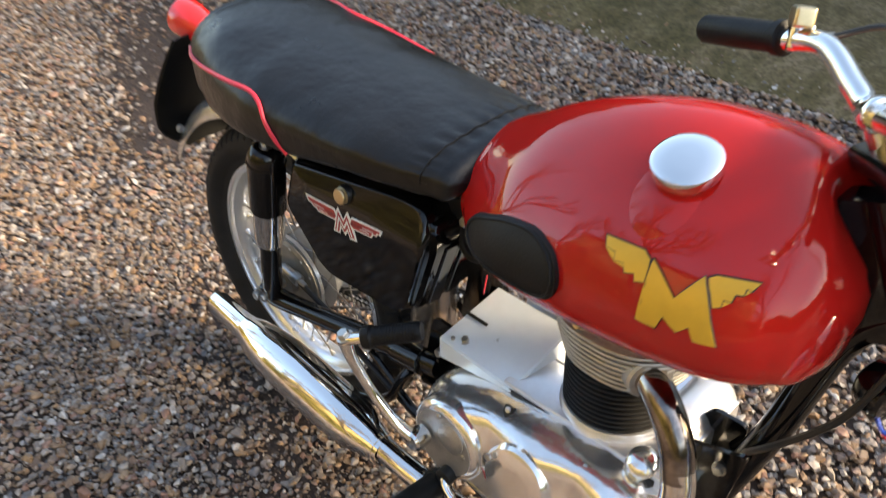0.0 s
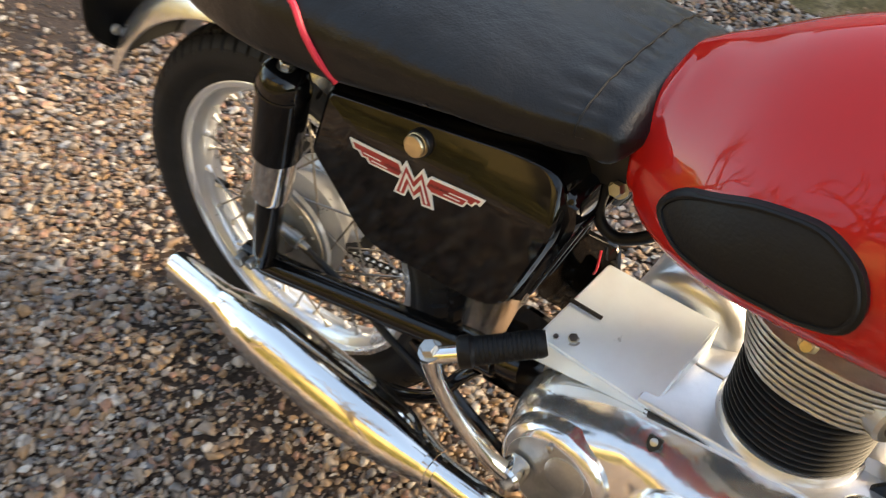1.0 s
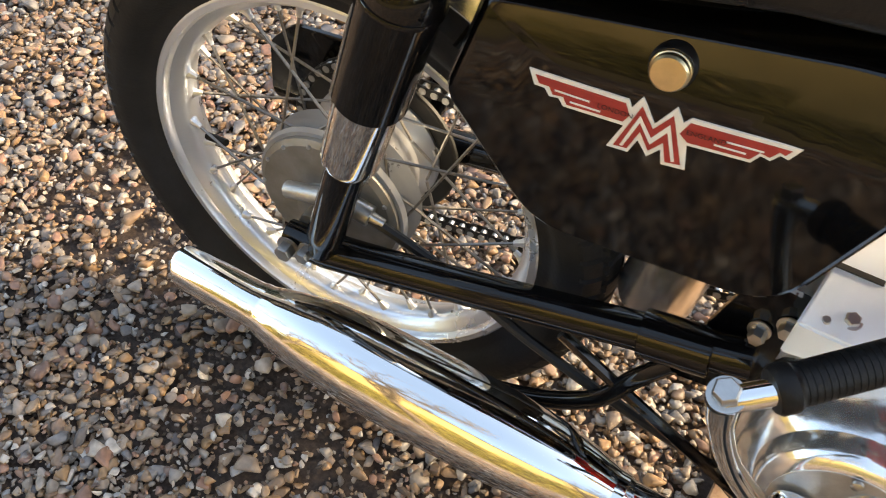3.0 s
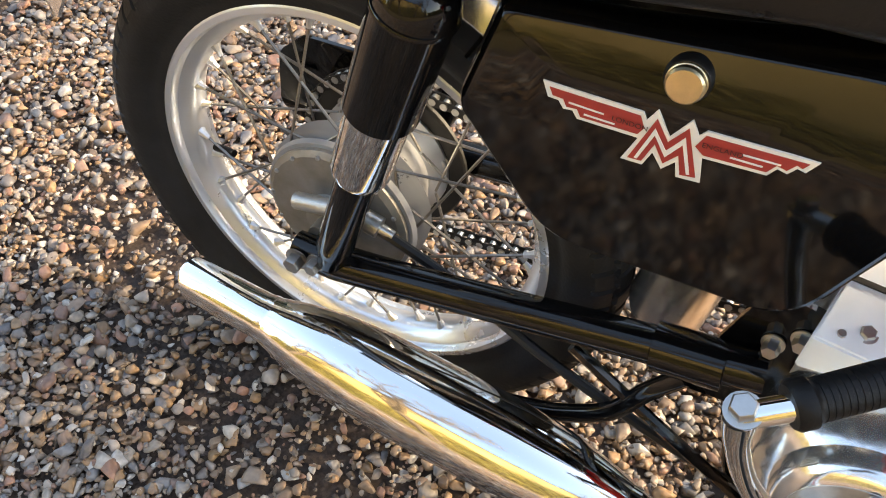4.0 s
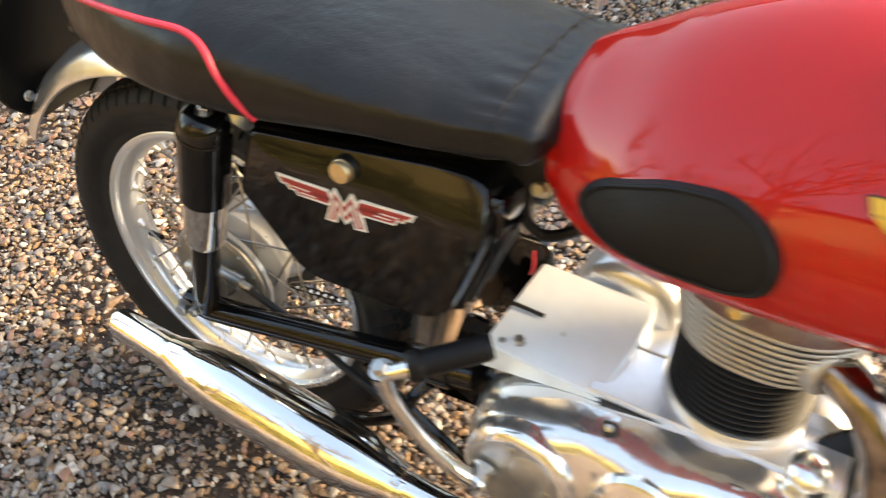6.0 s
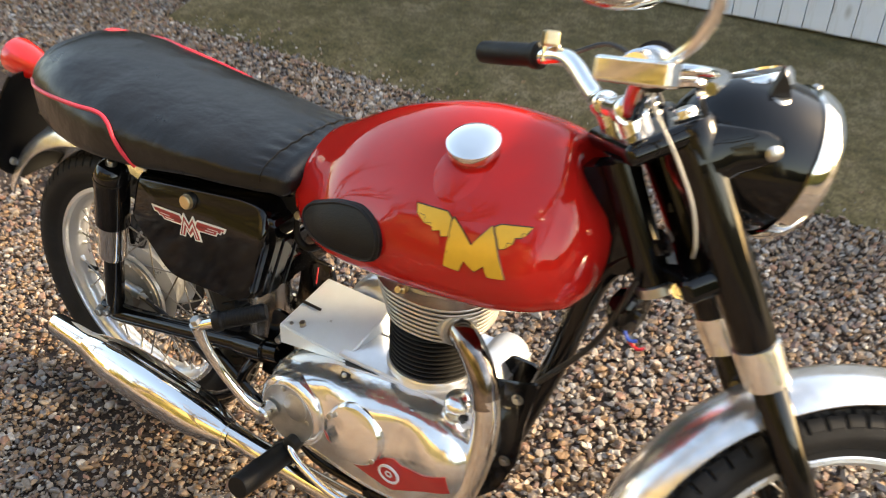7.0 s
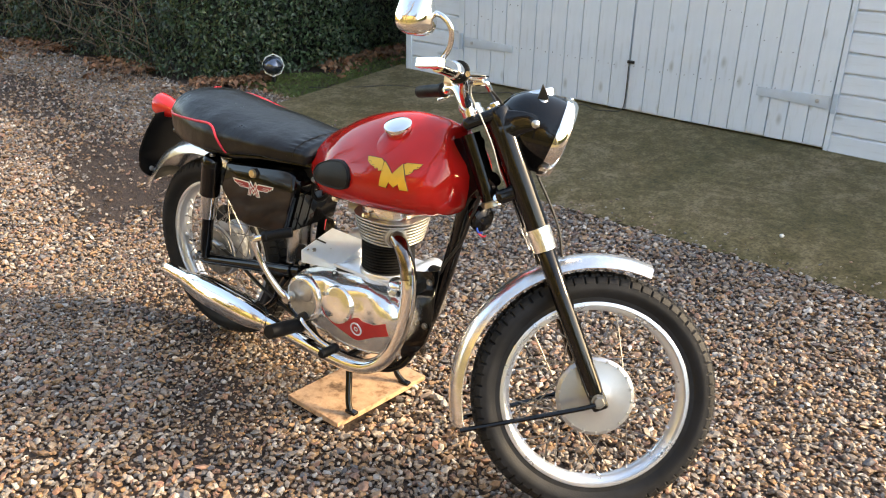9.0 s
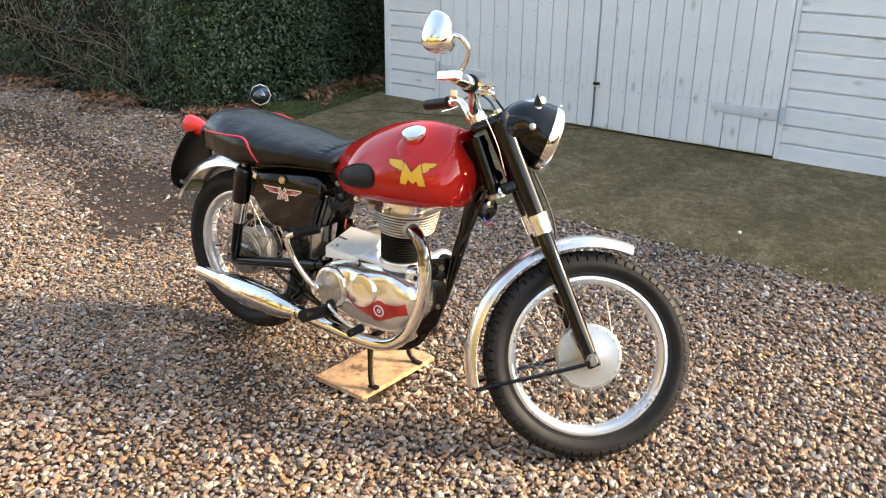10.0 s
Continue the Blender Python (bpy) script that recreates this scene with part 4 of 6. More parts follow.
part("head_gusset", prism(rounded([(0.895, 0.850), (0.950, 0.868), (0.995, 0.725), (0.955, 0.712), (0.925, 0.76)], 0.012), -0.018, 0.018, 0.008, 3), BLACK, bike, "gloss black steering head gusset")
part("steering_head", tube([(1.018, -0.006, 0.715), (0.944, -0.006, 0.872)], 0.0235, 28, smooth=False), BLACK, bike, "black steering head tube")

for s in (-1, 1):
    part("clamp_bolt", bolt(fk(-0.022, 0.050 * s, -0.186), (-0.4, s, 0.2), 0.0085, 0.010), CHROME, bike, "chromed yoke clamp bolt", STEERED)
part("head_race", lathe([(-0.010, 0.024), (-0.009, 0.028), (0.004, 0.028), (0.006, 0.024)], (1.018, -0.006, 0.715), (-0.074, 0, 0.157), 28), STEEL, bike, "bright lower steering race")

# headlamp, aimed level
LAMP = fk(0.158, 0, -0.100)
LAX = (Vector((1, 0, -0.25))).normalized()
lamp = part("headlamp", lathe([(-0.155, 0.012), (-0.150, 0.030), (-0.135, 0.055), (-0.11, 0.076), (-0.075, 0.090), (-0.035, 0.0945), (-0.012, 0.0945), (-0.010, 0.090)], LAMP, LAX, 56), BLACK, bike, "gloss black headlamp shell", STEERED, 30)
part("rim", lathe([(-0.014, 0.0935), (-0.013, 0.0985), (0.002, 0.0985), (0.012, 0.0955), (0.018, 0.090), (0.016, 0.086), (0.008, 0.086), (-0.01, 0.088)], LAMP, LAX, 56, close=False), CHROME, lamp, "chrome headlamp rim", sharp=30)
part("reflector", lathe([(-0.06, 0.02), (-0.05, 0.05), (-0.03, 0.07), (0.004, 0.088)], LAMP, LAX, 48), CHROME, lamp)
part("lens", lathe([(0.006, 0.087), (0.014, 0.080), (0.024, 0.055), (0.029, 0.028), (0.030, 0.003)], LAMP, LAX, 48), LENS, lamp, "clear domed headlamp glass")
for s in (-1, 1):
    part("bolt", lathe([(0, 0.0105), (0.007, 0.0105), (0.010, 0.008), (0.0115, 0.003)], LAMP + Vector((-0.063, s * 0.091, 0.020)), (0, s, 0), 24), STEEL, lamp, "silver domed bolt")
sp0 = LAMP + Vector((-0.055, 0, 0.094))
part("speedometer", lathe([(-0.01, 0.043), (0.006, 0.043), (0.011, 0.040), (0.012, 0.037), (0.008, 0.036)], sp0, (-0.35, 0, 1), 40), CHROME, lamp, "chrome-ringed instrument")
part("dial", lathe([(0, 0.0365), (0.009, 0.0365)], sp0, (-0.35, 0, 1), 40), SATIN, lamp, "black dial face")
sw0 = LAMP + Vector((-0.050, -0.052, 0.072))
part("switch", lathe([(0, 0.016), (0.008, 0.016), (0.012, 0.012)], sw0, (0.0, -0.5, 1), 20), STEEL, lamp)
part("switch_lever", prism([(-0.014, 0.0), (0.014, 0.0), (0.006, 0.018), (-0.006, 0.036)], -0.005, 0.005, 0.001), SATIN, lamp, "black lever switch", Matrix.Translation(sw0 + Vector((0, -0.004, 0.008))) @ Matrix.Rotation(radians(18), 4, "X"))
part("rim_screw", lathe([(0, 0.006), (0.006, 0.005)], LAMP + Vector((0.022, 0, 0.094)), (0.25, 0, 1), 10), STEEL, lamp)

# handlebar and controls
bar_pts = [fk(-0.105, 0.296, 0.139), fk(-0.05, 0.205, 0.114), fk(-0.022, 0.150, 0.100), fk(-0.018, 0.10, 0.062), fk(-0.018, 0.06, 0.044), fk(-0.018, -0.06, 0.044), fk(-0.018, -0.10, 0.062),
           fk(-0.012, -0.155, 0.096), fk(-0.02, -0.215, 0.104), fk(-0.07, -0.325, 0.128)]
bar = part("handlebar", tube(bar_pts, 0.0125, 14), CHROME, bike, "chromed tubular handlebar", STEERED)
for s in (-1, 1):
    part("clamp", lathe([(-0.012, 0.016), (-0.010, 0.0175), (0.010, 0.0175), (0.012, 0.016)], fk(-0.018, 0.048 * s, 0.044), (0, 1, 0), 20), CHROME, bar)
    part("riser", tube([fk(-0.018, 0.048 * s, 0.008), fk(-0.018, 0.048 * s, 0.034)], 0.014, 14, smooth=False), CHROME, bar)


def grip(p, q, r, material, name, label, ribs=0):
    p, q = Vector(p), Vector(q)
    L = (q - p).length
    prof = [(0, r * 0.9), (0.003, r), (L * 0.5, r * 1.04), (L - 0.014, r), (L - 0.012, r * 1.18), (L - 0.002, r * 1.18), (L, r)]
    if ribs:
        prof = [(0, r * 0.85), (0.004, r * 0.98)]
        for i in range(ribs):
            a = 0.006 + (L - 0.022) * i / ribs
            prof += [(a, r), (a + (L - 0.022) / ribs * 0.65, r), (a + (L - 0.022) / ribs * 0.7, r * 0.965), (a + (L - 0.022) / ribs * 0.95, r * 0.965)]
        prof += [(L - 0.014, r * 1.02), (L - 0.012, r * 1.16), (L - 0.003, r * 1.16), (L, r)]
    return lathe(prof, p, q - p, 22)


part("grip", grip(fk(-0.109, 0.302, 0.140), fk(-0.046, 0.200, 0.113), 0.0165, RUBBER, "", ""), RUBBER, bar, "black rubber handlebar grip")
part("lever_clamp", box(0.026, 0.020, 0.030, fk(-0.036, 0.186, 0.112), 0.005, 2), CHROME, bar)
part("clutch_lever", tube([fk(-0.025, 0.182, 0.108), fk(0.0, 0.215, 0.096), fk(-0.03, 0.28, 0.098), fk(-0.065, 0.335, 0.104)], [0.006, 0.005, 0.0045, 0.006], 10), CHROME, bar, "chrome clutch lever")
part("switch_box", box(0.022, 0.028, 0.022, fk(-0.03, 0.178, 0.132), 0.004, 2), BRASS, bar)
tw = fk(-0.07, -0.325, 0.128) - fk(-0.015, -0.20, 0.102)
part("twist_grip", lathe([(0, 0.014), (0.002, 0.0195), (0.045, 0.0195), (0.048, 0.0165), (0.115, 0.0160), (0.117, 0.012)], fk(-0.015, -0.20, 0.102), tw, 24), CHROME, bar, "polished twist grip body")
part("ring", lathe([(0, 0.021), (0.001, 0.0245), (0.008, 0.0245), (0.009, 0.021)], fk(-0.018, -0.207, 0.1035), tw, 24), RUBBER, bar, "black rubber ring")
part("brake_lever", tube([fk(0.0, -0.17, 0.092), fk(0.028, -0.19, 0.080), fk(0.03, -0.24, 0.076), fk(-0.01, -0.31, 0.085)], [0.007, 0.006, 0.005, 0.006], 10), CHROME, bar, "chrome brake lever")
part("lever_pivot", box(0.034, 0.018, 0.018, fk(0.014, -0.170, 0.084), 0.004, 2), CHROME, bar)
part("lever_yoke", tube([fk(0.005, -0.16, 0.075), fk(0.030, -0.165, 0.066), fk(0.036, -0.150, 0.050)], 0.006, 8), CHROME, bar)
ba, bb = fk(-0.096, -0.319, 0.138), fk(-0.055, -0.371, 0.117)
clamp_turn = (bb - ba).to_track_quat("X", "Z").to_matrix().to_4x4()
part("bar_end_clamp", box((bb - ba).length, 0.020, 0.021, (0, 0, 0), 0.003, 2), CHROME, bar, "polished mirror clamp", Matrix.Translation((ba + bb) / 2) @ clamp_turn)
part("mirror_stalk", tube([fk(-0.052, -0.350, 0.124), fk(-0.030, -0.380, 0.140), fk(-0.018, -0.405, 0.165), fk(-0.024, -0.405, 0.192), fk(-0.040, -0.390, 0.210), fk(-0.06, -0.385, 0.218)], 0.0055, 10), CHROME, bar, "curved chrome mirror stalk")

# mirror head on the stalk
mh = fk(-0.088, -0.392, 0.226) + Vector((0.022, 0, 0.013))
rings = []
for t, s in ((0, 0.06), (0.015, 0.26), (0.06, 0.48), (0.16, 0.70), (0.34, 0.87), (0.6, 0.97), (0.86, 1.0), (0.95, 0.985), (1.0, 0.95)):
    ring = []
    for a in np.linspace(0, 2 * math.pi, 40, endpoint=False):
        ca, sa = math.cos(a), math.sin(a)
        rr = (abs(ca) ** 2.5 + abs(sa) ** 2.5) ** (-1 / 2.5)
        w = 0.036 * (1 - 0.44 * sa)
        ring.append(Vector((0.034 - 0.056 * t, rr * ca * w * s, rr * sa * 0.050 * s - 0.010 * (1 - t))))
    rings.append(ring)
bm = loft(rings)
bmesh.ops.transform(bm, matrix=Matrix.Translation(mh) @ Matrix.Rotation(radians(-50), 4, "Z") @ Matrix.Rotation(radians(4), 4, "X"), verts=bm.verts)
part("mirror_head", bm, CHROME, bar, "chrome-backed rear-view mirror", sharp=30)

# front mudguard and stays
rings = []
for ang in np.linspace(46.5, 173, 48):
    a = radians(ang)
    o = FC + (0.330 + 0.011 * max(0.0, float(ang - 95) / 78)) * (math.cos(a) * E1 + math.sin(a) * UP)
    n = (math.cos(a) * E1 + math.sin(a) * UP)
    ring = []
    prof = [(-0.051, -0.016), (-0.046, -0.006), (-0.034, 0.006), (-0.018, 0.012), (0, 0.014), (0.018, 0.012), (0.034, 0.006), (0.046, -0.006), (0.051, -0.016)]
    for w, d in prof:
        ring.append(o + E2 * w + n * d)
    for w, d in prof[::-1]:
        ring.append(o + E2 * w * 0.97 + n * (d - 0.0025))
    rings.append(ring)
guard = part("front_mudguard", loft(rings), MUDGUARD, bike, "brushed silver aluminium front mudguard", STEERED, 50)
for s in (-1, 1):
    part("stay", tube([fk(0.041, 0.088 * s, AXLE_A), fk(0.0, 0.088 * s, AXLE_A - 0.002), fk(-0.24, 0.058 * s, -0.688), fk(-0.292, 0.050 * s, -0.682)], 0.006, 8), BLACK, guard, "black mudguard stay")
    part("bridge", tube([fk(0.041, 0.064 * s, -0.40), fk(0.03, 0.04 * s, -0.385)], 0.008, 8, smooth=False), BLACK, guard)

# cables at the front
part("speedo_cable", tube([STEERED @ fk(0.010, -0.150, 0.080), (1.000, -0.095, 0.992), (1.036, -0.092, 0.934), (1.064, -0.088, 0.880), (1.072, -0.070, 0.825), (1.066, -0.040, 0.790)], 0.0017, 8), GREYCABLE, bike, "pale grey control cable")
part("brake_cable", tube([fk(0.036, -0.150, 0.050), fk(0.05, -0.10, 0.03), fk(0.07, -0.04, -0.02), fk(0.085, 0.02, -0.12), fk(0.10, 0.05, -0.30), fk(0.075, 0.06, -0.42)], 0.0033, 8), SATIN, bike, "thin black brake cable", STEERED)
part("cable", tube([fk(-0.02, 0.17, 0.105), fk(0.04, 0.13, 0.095), fk(0.055, 0.06, 0.02), fk(0.02, 0.045, -0.12)], 0.0033, 8), SATIN, bike, "thin black control cable", STEERED)
part("cable", tube([(1.005, -0.04, 0.735), (0.985, -0.05, 0.665), (0.955, -0.04, 0.60), (0.90, -0.03, 0.52), (0.84, 0.02, 0.42)], 0.0045, 8), SATIN, bike, "thin black control cable")

# horn below the steering head
horn = part("horn", lathe([(-0.030, 0.012), (-0.024, 0.024), (-0.008, 0.032), (0.006, 0.034), (0.010, 0.030), (0.012, 0.012), (0.018, 0.010)], (1.0, -0.02, 0.672), (0.95, -0.25, -0.1), 28), BLACK, bike, "small round black horn")
part("wire", tube([(1.0, -0.04, 0.655), (1.012, -0.048, 0.647), (1.022, -0.045, 0.648)], 0.0024, 6), BLUEWIRE, horn, "blue wire end")
part("wire", tube([(1.012, -0.048, 0.645), (1.026, -0.052, 0.641), (1.034, -0.047, 0.644)], 0.0022, 6), PIPING, horn, "red wire end")

# frame
bm = tube([fk(0, 0, -0.16) + Vector((-0.02, 0, 0.01)), (0.945, 0, 0.70), (0.90, 0, 0.53), (0.85, 0, 0.37), (0.80, 0, 0.235)], 0.019, 16)
frame_ob = part("frame", bm, BLACK, bike, "gloss black tubular frame")
for s in (-1, 1):
    part("cradle_tube", tube([(0.805, 0.005 * s, 0.245), (0.775, 0.05 * s, 0.185), (0.70, 0.075 * s, 0.165), (0.55, 0.08 * s, 0.165), (0.47, 0.075 * s, 0.185), (0.435, 0.06 * s, 0.25), (0.43, 0.045 * s, 0.33)], 0.0125, 12), BLACK, frame_ob)
    part("seat_rail", tube([(0.52, 0.05 * s, 0.695), (0.30, 0.085 * s, 0.690), (0.12, 0.105 * s, 0.672), (-0.08, 0.10 * s, 0.70)], 0.012, 10), BLACK, frame_ob)
part("top_tube", tube([fk(0, 0, -0.06) + Vector((-0.02, 0, 0)), (0.80, 0, 0.80), (0.52, 0, 0.71), (0.45, 0, 0.60)], 0.017, 12), BLACK, frame_ob)
for y0, poly in ((-0.038, [(0.770, 0.205), (0.795, 0.205), (0.845, 0.262), (0.872, 0.335), (0.878, 0.420), (0.893, 0.505), (0.865, 0.492), (0.805, 0.475), (0.780, 0.440)]), (0.032, [(0.79, 0.30), (0.850, 0.38), (0.86, 0.475), (0.81, 0.475), (0.79, 0.44)])):
    part("engine_plate", prism(rounded(poly, 0.012), y0, y0 + 0.006), BLACK, frame_ob, "black engine mounting plate")
for q in ((0.862, 0.462), (0.852, 0.330)):
    part("bolt", bolt((q[0], -0.038, q[1]), (0, -1, 0), 0.007), SPOKE, frame_ob)

# swinging arm and dampers
for s in (-1, 1):
    arm = part("swinging_arm", tube([(0.425, 0.075 * s, 0.372), (0.30, 0.082 * s, 0.350), (0.12, 0.092 * s, 0.318), (0.03, 0.095 * s, 0.303), (-0.015, 0.095 * s, 0.303)], [0.019, 0.0175, 0.0175, 0.019, 0.015], 14), BLACK, bike, "gloss black swinging arm")
    part("sleeve", lathe([(0, 0.0205), (0.001, 0.022), (0.06, 0.022), (0.061, 0.0205)], (0.335, 0.080 * s, 0.356), (0.17, 0, 0.03), 18), BLACK, arm)
    top, bot = Vector((0.131, 0.135 * s, 0.672)), Vector((0.030, 0.107 * s, 0.316))
    d = bot - top
    sh = part("damper", lathe([(0.02, 0.013), (d.length, 0.013)], top, d, 16), BLACK, bike, "black suspension damper")
    part("upper_shroud", lathe([(0.0270, 0.020), (0.0272, 0.0300), (0.0285, 0.0308), (0.0305, 0.0308), (0.0320, 0.0296), (0.132, 0.0295), (0.134, 0.027)], top, d, 36), BLACK, sh, "gloss black upper damper shroud")
    part("chrome_sleeve", lathe([(0.130, 0.0255), (0.208, 0.0255), (0.215, 0.024), (0.218, 0.019)], top, d, 28), CHROME, sh, "chrome damper sleeve")
    part("lower_shroud", lathe([(0.210, 0.018), (0.335, 0.018), (0.345, 0.017), (0.352, 0.010)], top, d, 24), BLACK, sh, "black lower damper shroud")
    part("top_cap", lathe([(0.000, 0.006), (0.0010, 0.0140), (0.0050, 0.0205), (0.0120, 0.0258), (0.0200, 0.0284), (0.0275, 0.0292)], top, d, 36), BLACK, sh, "domed black damper cap")
    part("top_nut", bolt(top + d.normalized() * 0.001, -d, 0.0075, 0.008), STEEL, sh)
for x, z, r in ((-0.004, 0.305, 0.0095), (0.018, 0.312, 0.0075)):
    part("axle_nut", bolt((x, -0.112, z), (0, -1, 0), r, 0.013), SPOKE, bike)
part("adjuster", tube([(0.045, -0.095, 0.290), (-0.02, -0.095, 0.286)], 0.005, 8, smooth=False), STEEL, bike, "chain adjuster bolt")

# brake cable and torque arm on the rear plate
part("cable_end", lathe([(0, 0.0085), (0.026, 0.0085), (0.027, 0.011), (0.045, 0.011), (0.046, 0.006), (0.06, 0.005)], (0.018, -0.068, 0.352), (0.92, 0.02, -0.22), 12), STEEL, bike, "zinc-plated cable adjuster")
part("rear_brake_cable", tube([(0.05, -0.068, 0.344), (0.14, -0.068, 0.312), (0.24, -0.075, 0.27), (0.36, -0.082, 0.235), (0.46, -0.085, 0.21)], 0.0055, 8), SATIN, bike, "black rear brake cable")
part("brake_rod", tube([(-0.03, -0.07, 0.335), (0.02, -0.072, 0.350)], 0.009, 10, smooth=False), CASTALLOY, bike, "brake operating shaft")
part("stand_spring_tube", tube([(0.16, -0.09, 0.178), (0.206, -0.09, 0.185), (0.243, -0.09, 0.196), (0.282, -0.09, 0.216), (0.322, -0.09, 0.252), (0.345, -0.088, 0.300), (0.37, -0.085, 0.34)], 0.0095, 10), BLACK, bike, "bent black silencer bracket tube")
part("link_rod", tube([(0.27, -0.085, 0.315), (0.36, -0.09, 0.265), (0.47, -0.095, 0.205)], 0.006, 8), BLACK, bike, "thin black rod")

# chain: up over the sprocket and along both runs, plates and bright rollers
CHAIN_Y = 0.062
path = [Vector((0.44, CHAIN_Y, 0.372)).lerp(Vector((0.012, CHAIN_Y, 0.406)), k / 33) for k in range(34)]
path += [Vector((0.098 * math.cos(a), CHAIN_Y, 0.308 + 0.098 * math.sin(a))) for a in np.linspace(radians(97), radians(262), 22)]
path += [Vector((0.0 + 0.44 * k / 33, CHAIN_Y, 0.211 + 0.089 * k / 33 - 0.010 * math.sin(math.pi * k / 33))) for k in range(34)]
plates = bmesh.new()
roller = bpy.data.meshes.new("roller")
b2 = lathe([(0, 0.0042), (0.014, 0.0042)], (0, -0.0072, 0), (0, 1, 0), 8)
finish(b2).to_mesh(roller)
b2.free()
roller.materials.append(STEEL)
for i, (p, q) in enumerate(zip(path, path[1:])):
    d = q - p
    turn = Matrix.Rotation(-math.atan2(d.z, d.x), 4, "Y")
    for yy in ((-0.0056, 0.0056) if i % 2 else (-0.004, 0.004)):
        box(d.length + 0.006, 0.0016, 0.0105, (p + q) / 2 + Vector((0, yy, 0)), 0.0006, 1, turn, plates)
chain = part("chain", plates, IRON, bike, "oily dark steel drive chain")
for p in path:
    part("roller", roller, STEEL, chain, m=Matrix.Translation(p))

# rear mudguard, number plate, tail lamp
rings = []
for ang in np.linspace(40, 153, 38):
    a = radians(ang)
    n = Vector((math.cos(a), 0, math.sin(a)))
    o = Vector(RC) + 0.352 * n
    prof = [(-0.072, -0.030), (-0.066, -0.012), (-0.05, 0.002), (-0.025, 0.009), (0, 0.011), (0.025, 0.009), (0.05, 0.002), (0.066, -0.012), (0.072, -0.030)]
    rings.append([o + E2 * w + n * d for w, d in prof] + [o + E2 * w * 0.975 + n * (d - 0.0025) for w, d in prof[::-1]])
part("rear_mudguard", loft(rings), MUDGUARD, bike, "brushed aluminium rear mudguard", sharp=50)
rings = []
for t in np.linspace(0, 1, 14):
    x = -0.235 - 0.165 * t + 0.105 * t * t
    z = 0.715 - 0.235 * t
    w = (0.060 + 0.034 * min(1, t * 1.8)) * (1 - max(0, (t - 0.74) / 0.26) ** 2 * 0.55)
    rings.append([Vector((x + 0.010, -w, z)), Vector((x + 0.004, -w - 0.002, z)), Vector((x, -w + 0.004, z)), Vector((x - 0.002, 0, z)), Vector((x, w - 0.004, z)), Vector((x + 0.004, w + 0.002, z)), Vector((x + 0.010, w, z)),
                  Vector((x + 0.010, w - 0.003, z)), Vector((x + 0.006, w - 0.004, z)), Vector((x + 0.003, 0, z)), Vector((x + 0.006, -w + 0.004, z)), Vector((x + 0.010, -w + 0.003, z))])
plate = part("number_plate", loft(rings), PLATEBLACK, bike, "gloss black rear number plate carrier")
for y, z in ((-0.055, 0.52), (0.055, 0.52)):
    part("bolt", bolt((-0.29, y, z), (1, 0, 0.2), 0.006), STEEL, plate)
tl = part("tail_lamp", lathe([(-0.046, 0.020), (-0.030, 0.026), (-0.004, 0.033), (0.030, 0.037), (0.036, 0.036), (0.041, 0.030), (0.043, 0.004)], (-0.250, 0, 0.722), (-1, 0, 0.12), 28), TAILRED, bike, "round red plastic tail lamp")
part("lamp_base", lathe([(-0.062, 0.020), (-0.048, 0.021), (-0.044, 0.020)], (-0.250, 0, 0.722), (-1, 0, 0.12), 28), SATIN, tl, "black lamp base")

# seat
SX = [-0.093, -0.088, -0.066, -0.020, 0.046, 0.121, 0.216, 0.311, 0.406, 0.461, 0.491, 0.499]
SZT = [0.775, 0.796, 0.811, 0.818, 0.815, 0.807, 0.797, 0.787, 0.775, 0.768, 0.758, 0.746]
SZB = [0.741, 0.718, 0.700, 0.682, 0.668, 0.659, 0.662, 0.677, 0.693, 0.706, 0.716, 0.727]
SW = [0.067, 0.091, 0.118, 0.136, 0.143, 0.141, 0.136, 0.130, 0.124, 0.117, 0.107, 0.090]


def seat_flare(x):
    """The padded edge over the damper bulges out on the right side."""
    return min(1, max(0, (x + 0.03) / 0.17)) * min(1, max(0, (0.48 - x) / 0.13))


def seat_ring(x, grow=0.0, m=120):
    zt, zb0, w0 = (hermite(SX, q, x) for q in (SZT, SZB, SW))
    ring = []
    for a in np.linspace(0, 2 * math.pi, m, endpoint=False):
        ca, sa = math.cos(a), math.sin(a)
        k = seat_flare(x) * min(1, max(0, -ca * 4))
        w, zb = w0 * (1 + 0.21 * k), zb0 + 0.030 * k
        n = 2.35 if sa > 0 else 6.2
        rr = (abs(ca) ** n + abs(sa) ** n) ** (-1 / n)
        mid = zb + 0.42 * (zt - zb)
        h = (zt - mid) if sa > 0 else (mid - zb)
        wob = 0.0012 * noise.noise(Vector((x * 18, ca * 3, sa * 3))) + 0.0014 * math.sin(a * 26 + 3 * noise.noise(Vector((a * 2, 0, 1)))) * math.exp(-((x - 0.447) / 0.020) ** 2)
        ring.append(Vector((x, rr * ca * (w + grow), mid + rr * sa * (h + grow) + wob)))
    return ring


seat = part("seat", loft([seat_ring(x) for x in np.concatenate([np.linspace(-0.093, -0.06, 8), np.linspace(-0.045, 0.405, 25), np.linspace(0.413, 0.452, 7), np.linspace(0.46, 0.499, 8)])]), VINYL, bike, "long black vinyl dual seat", sharp=60)


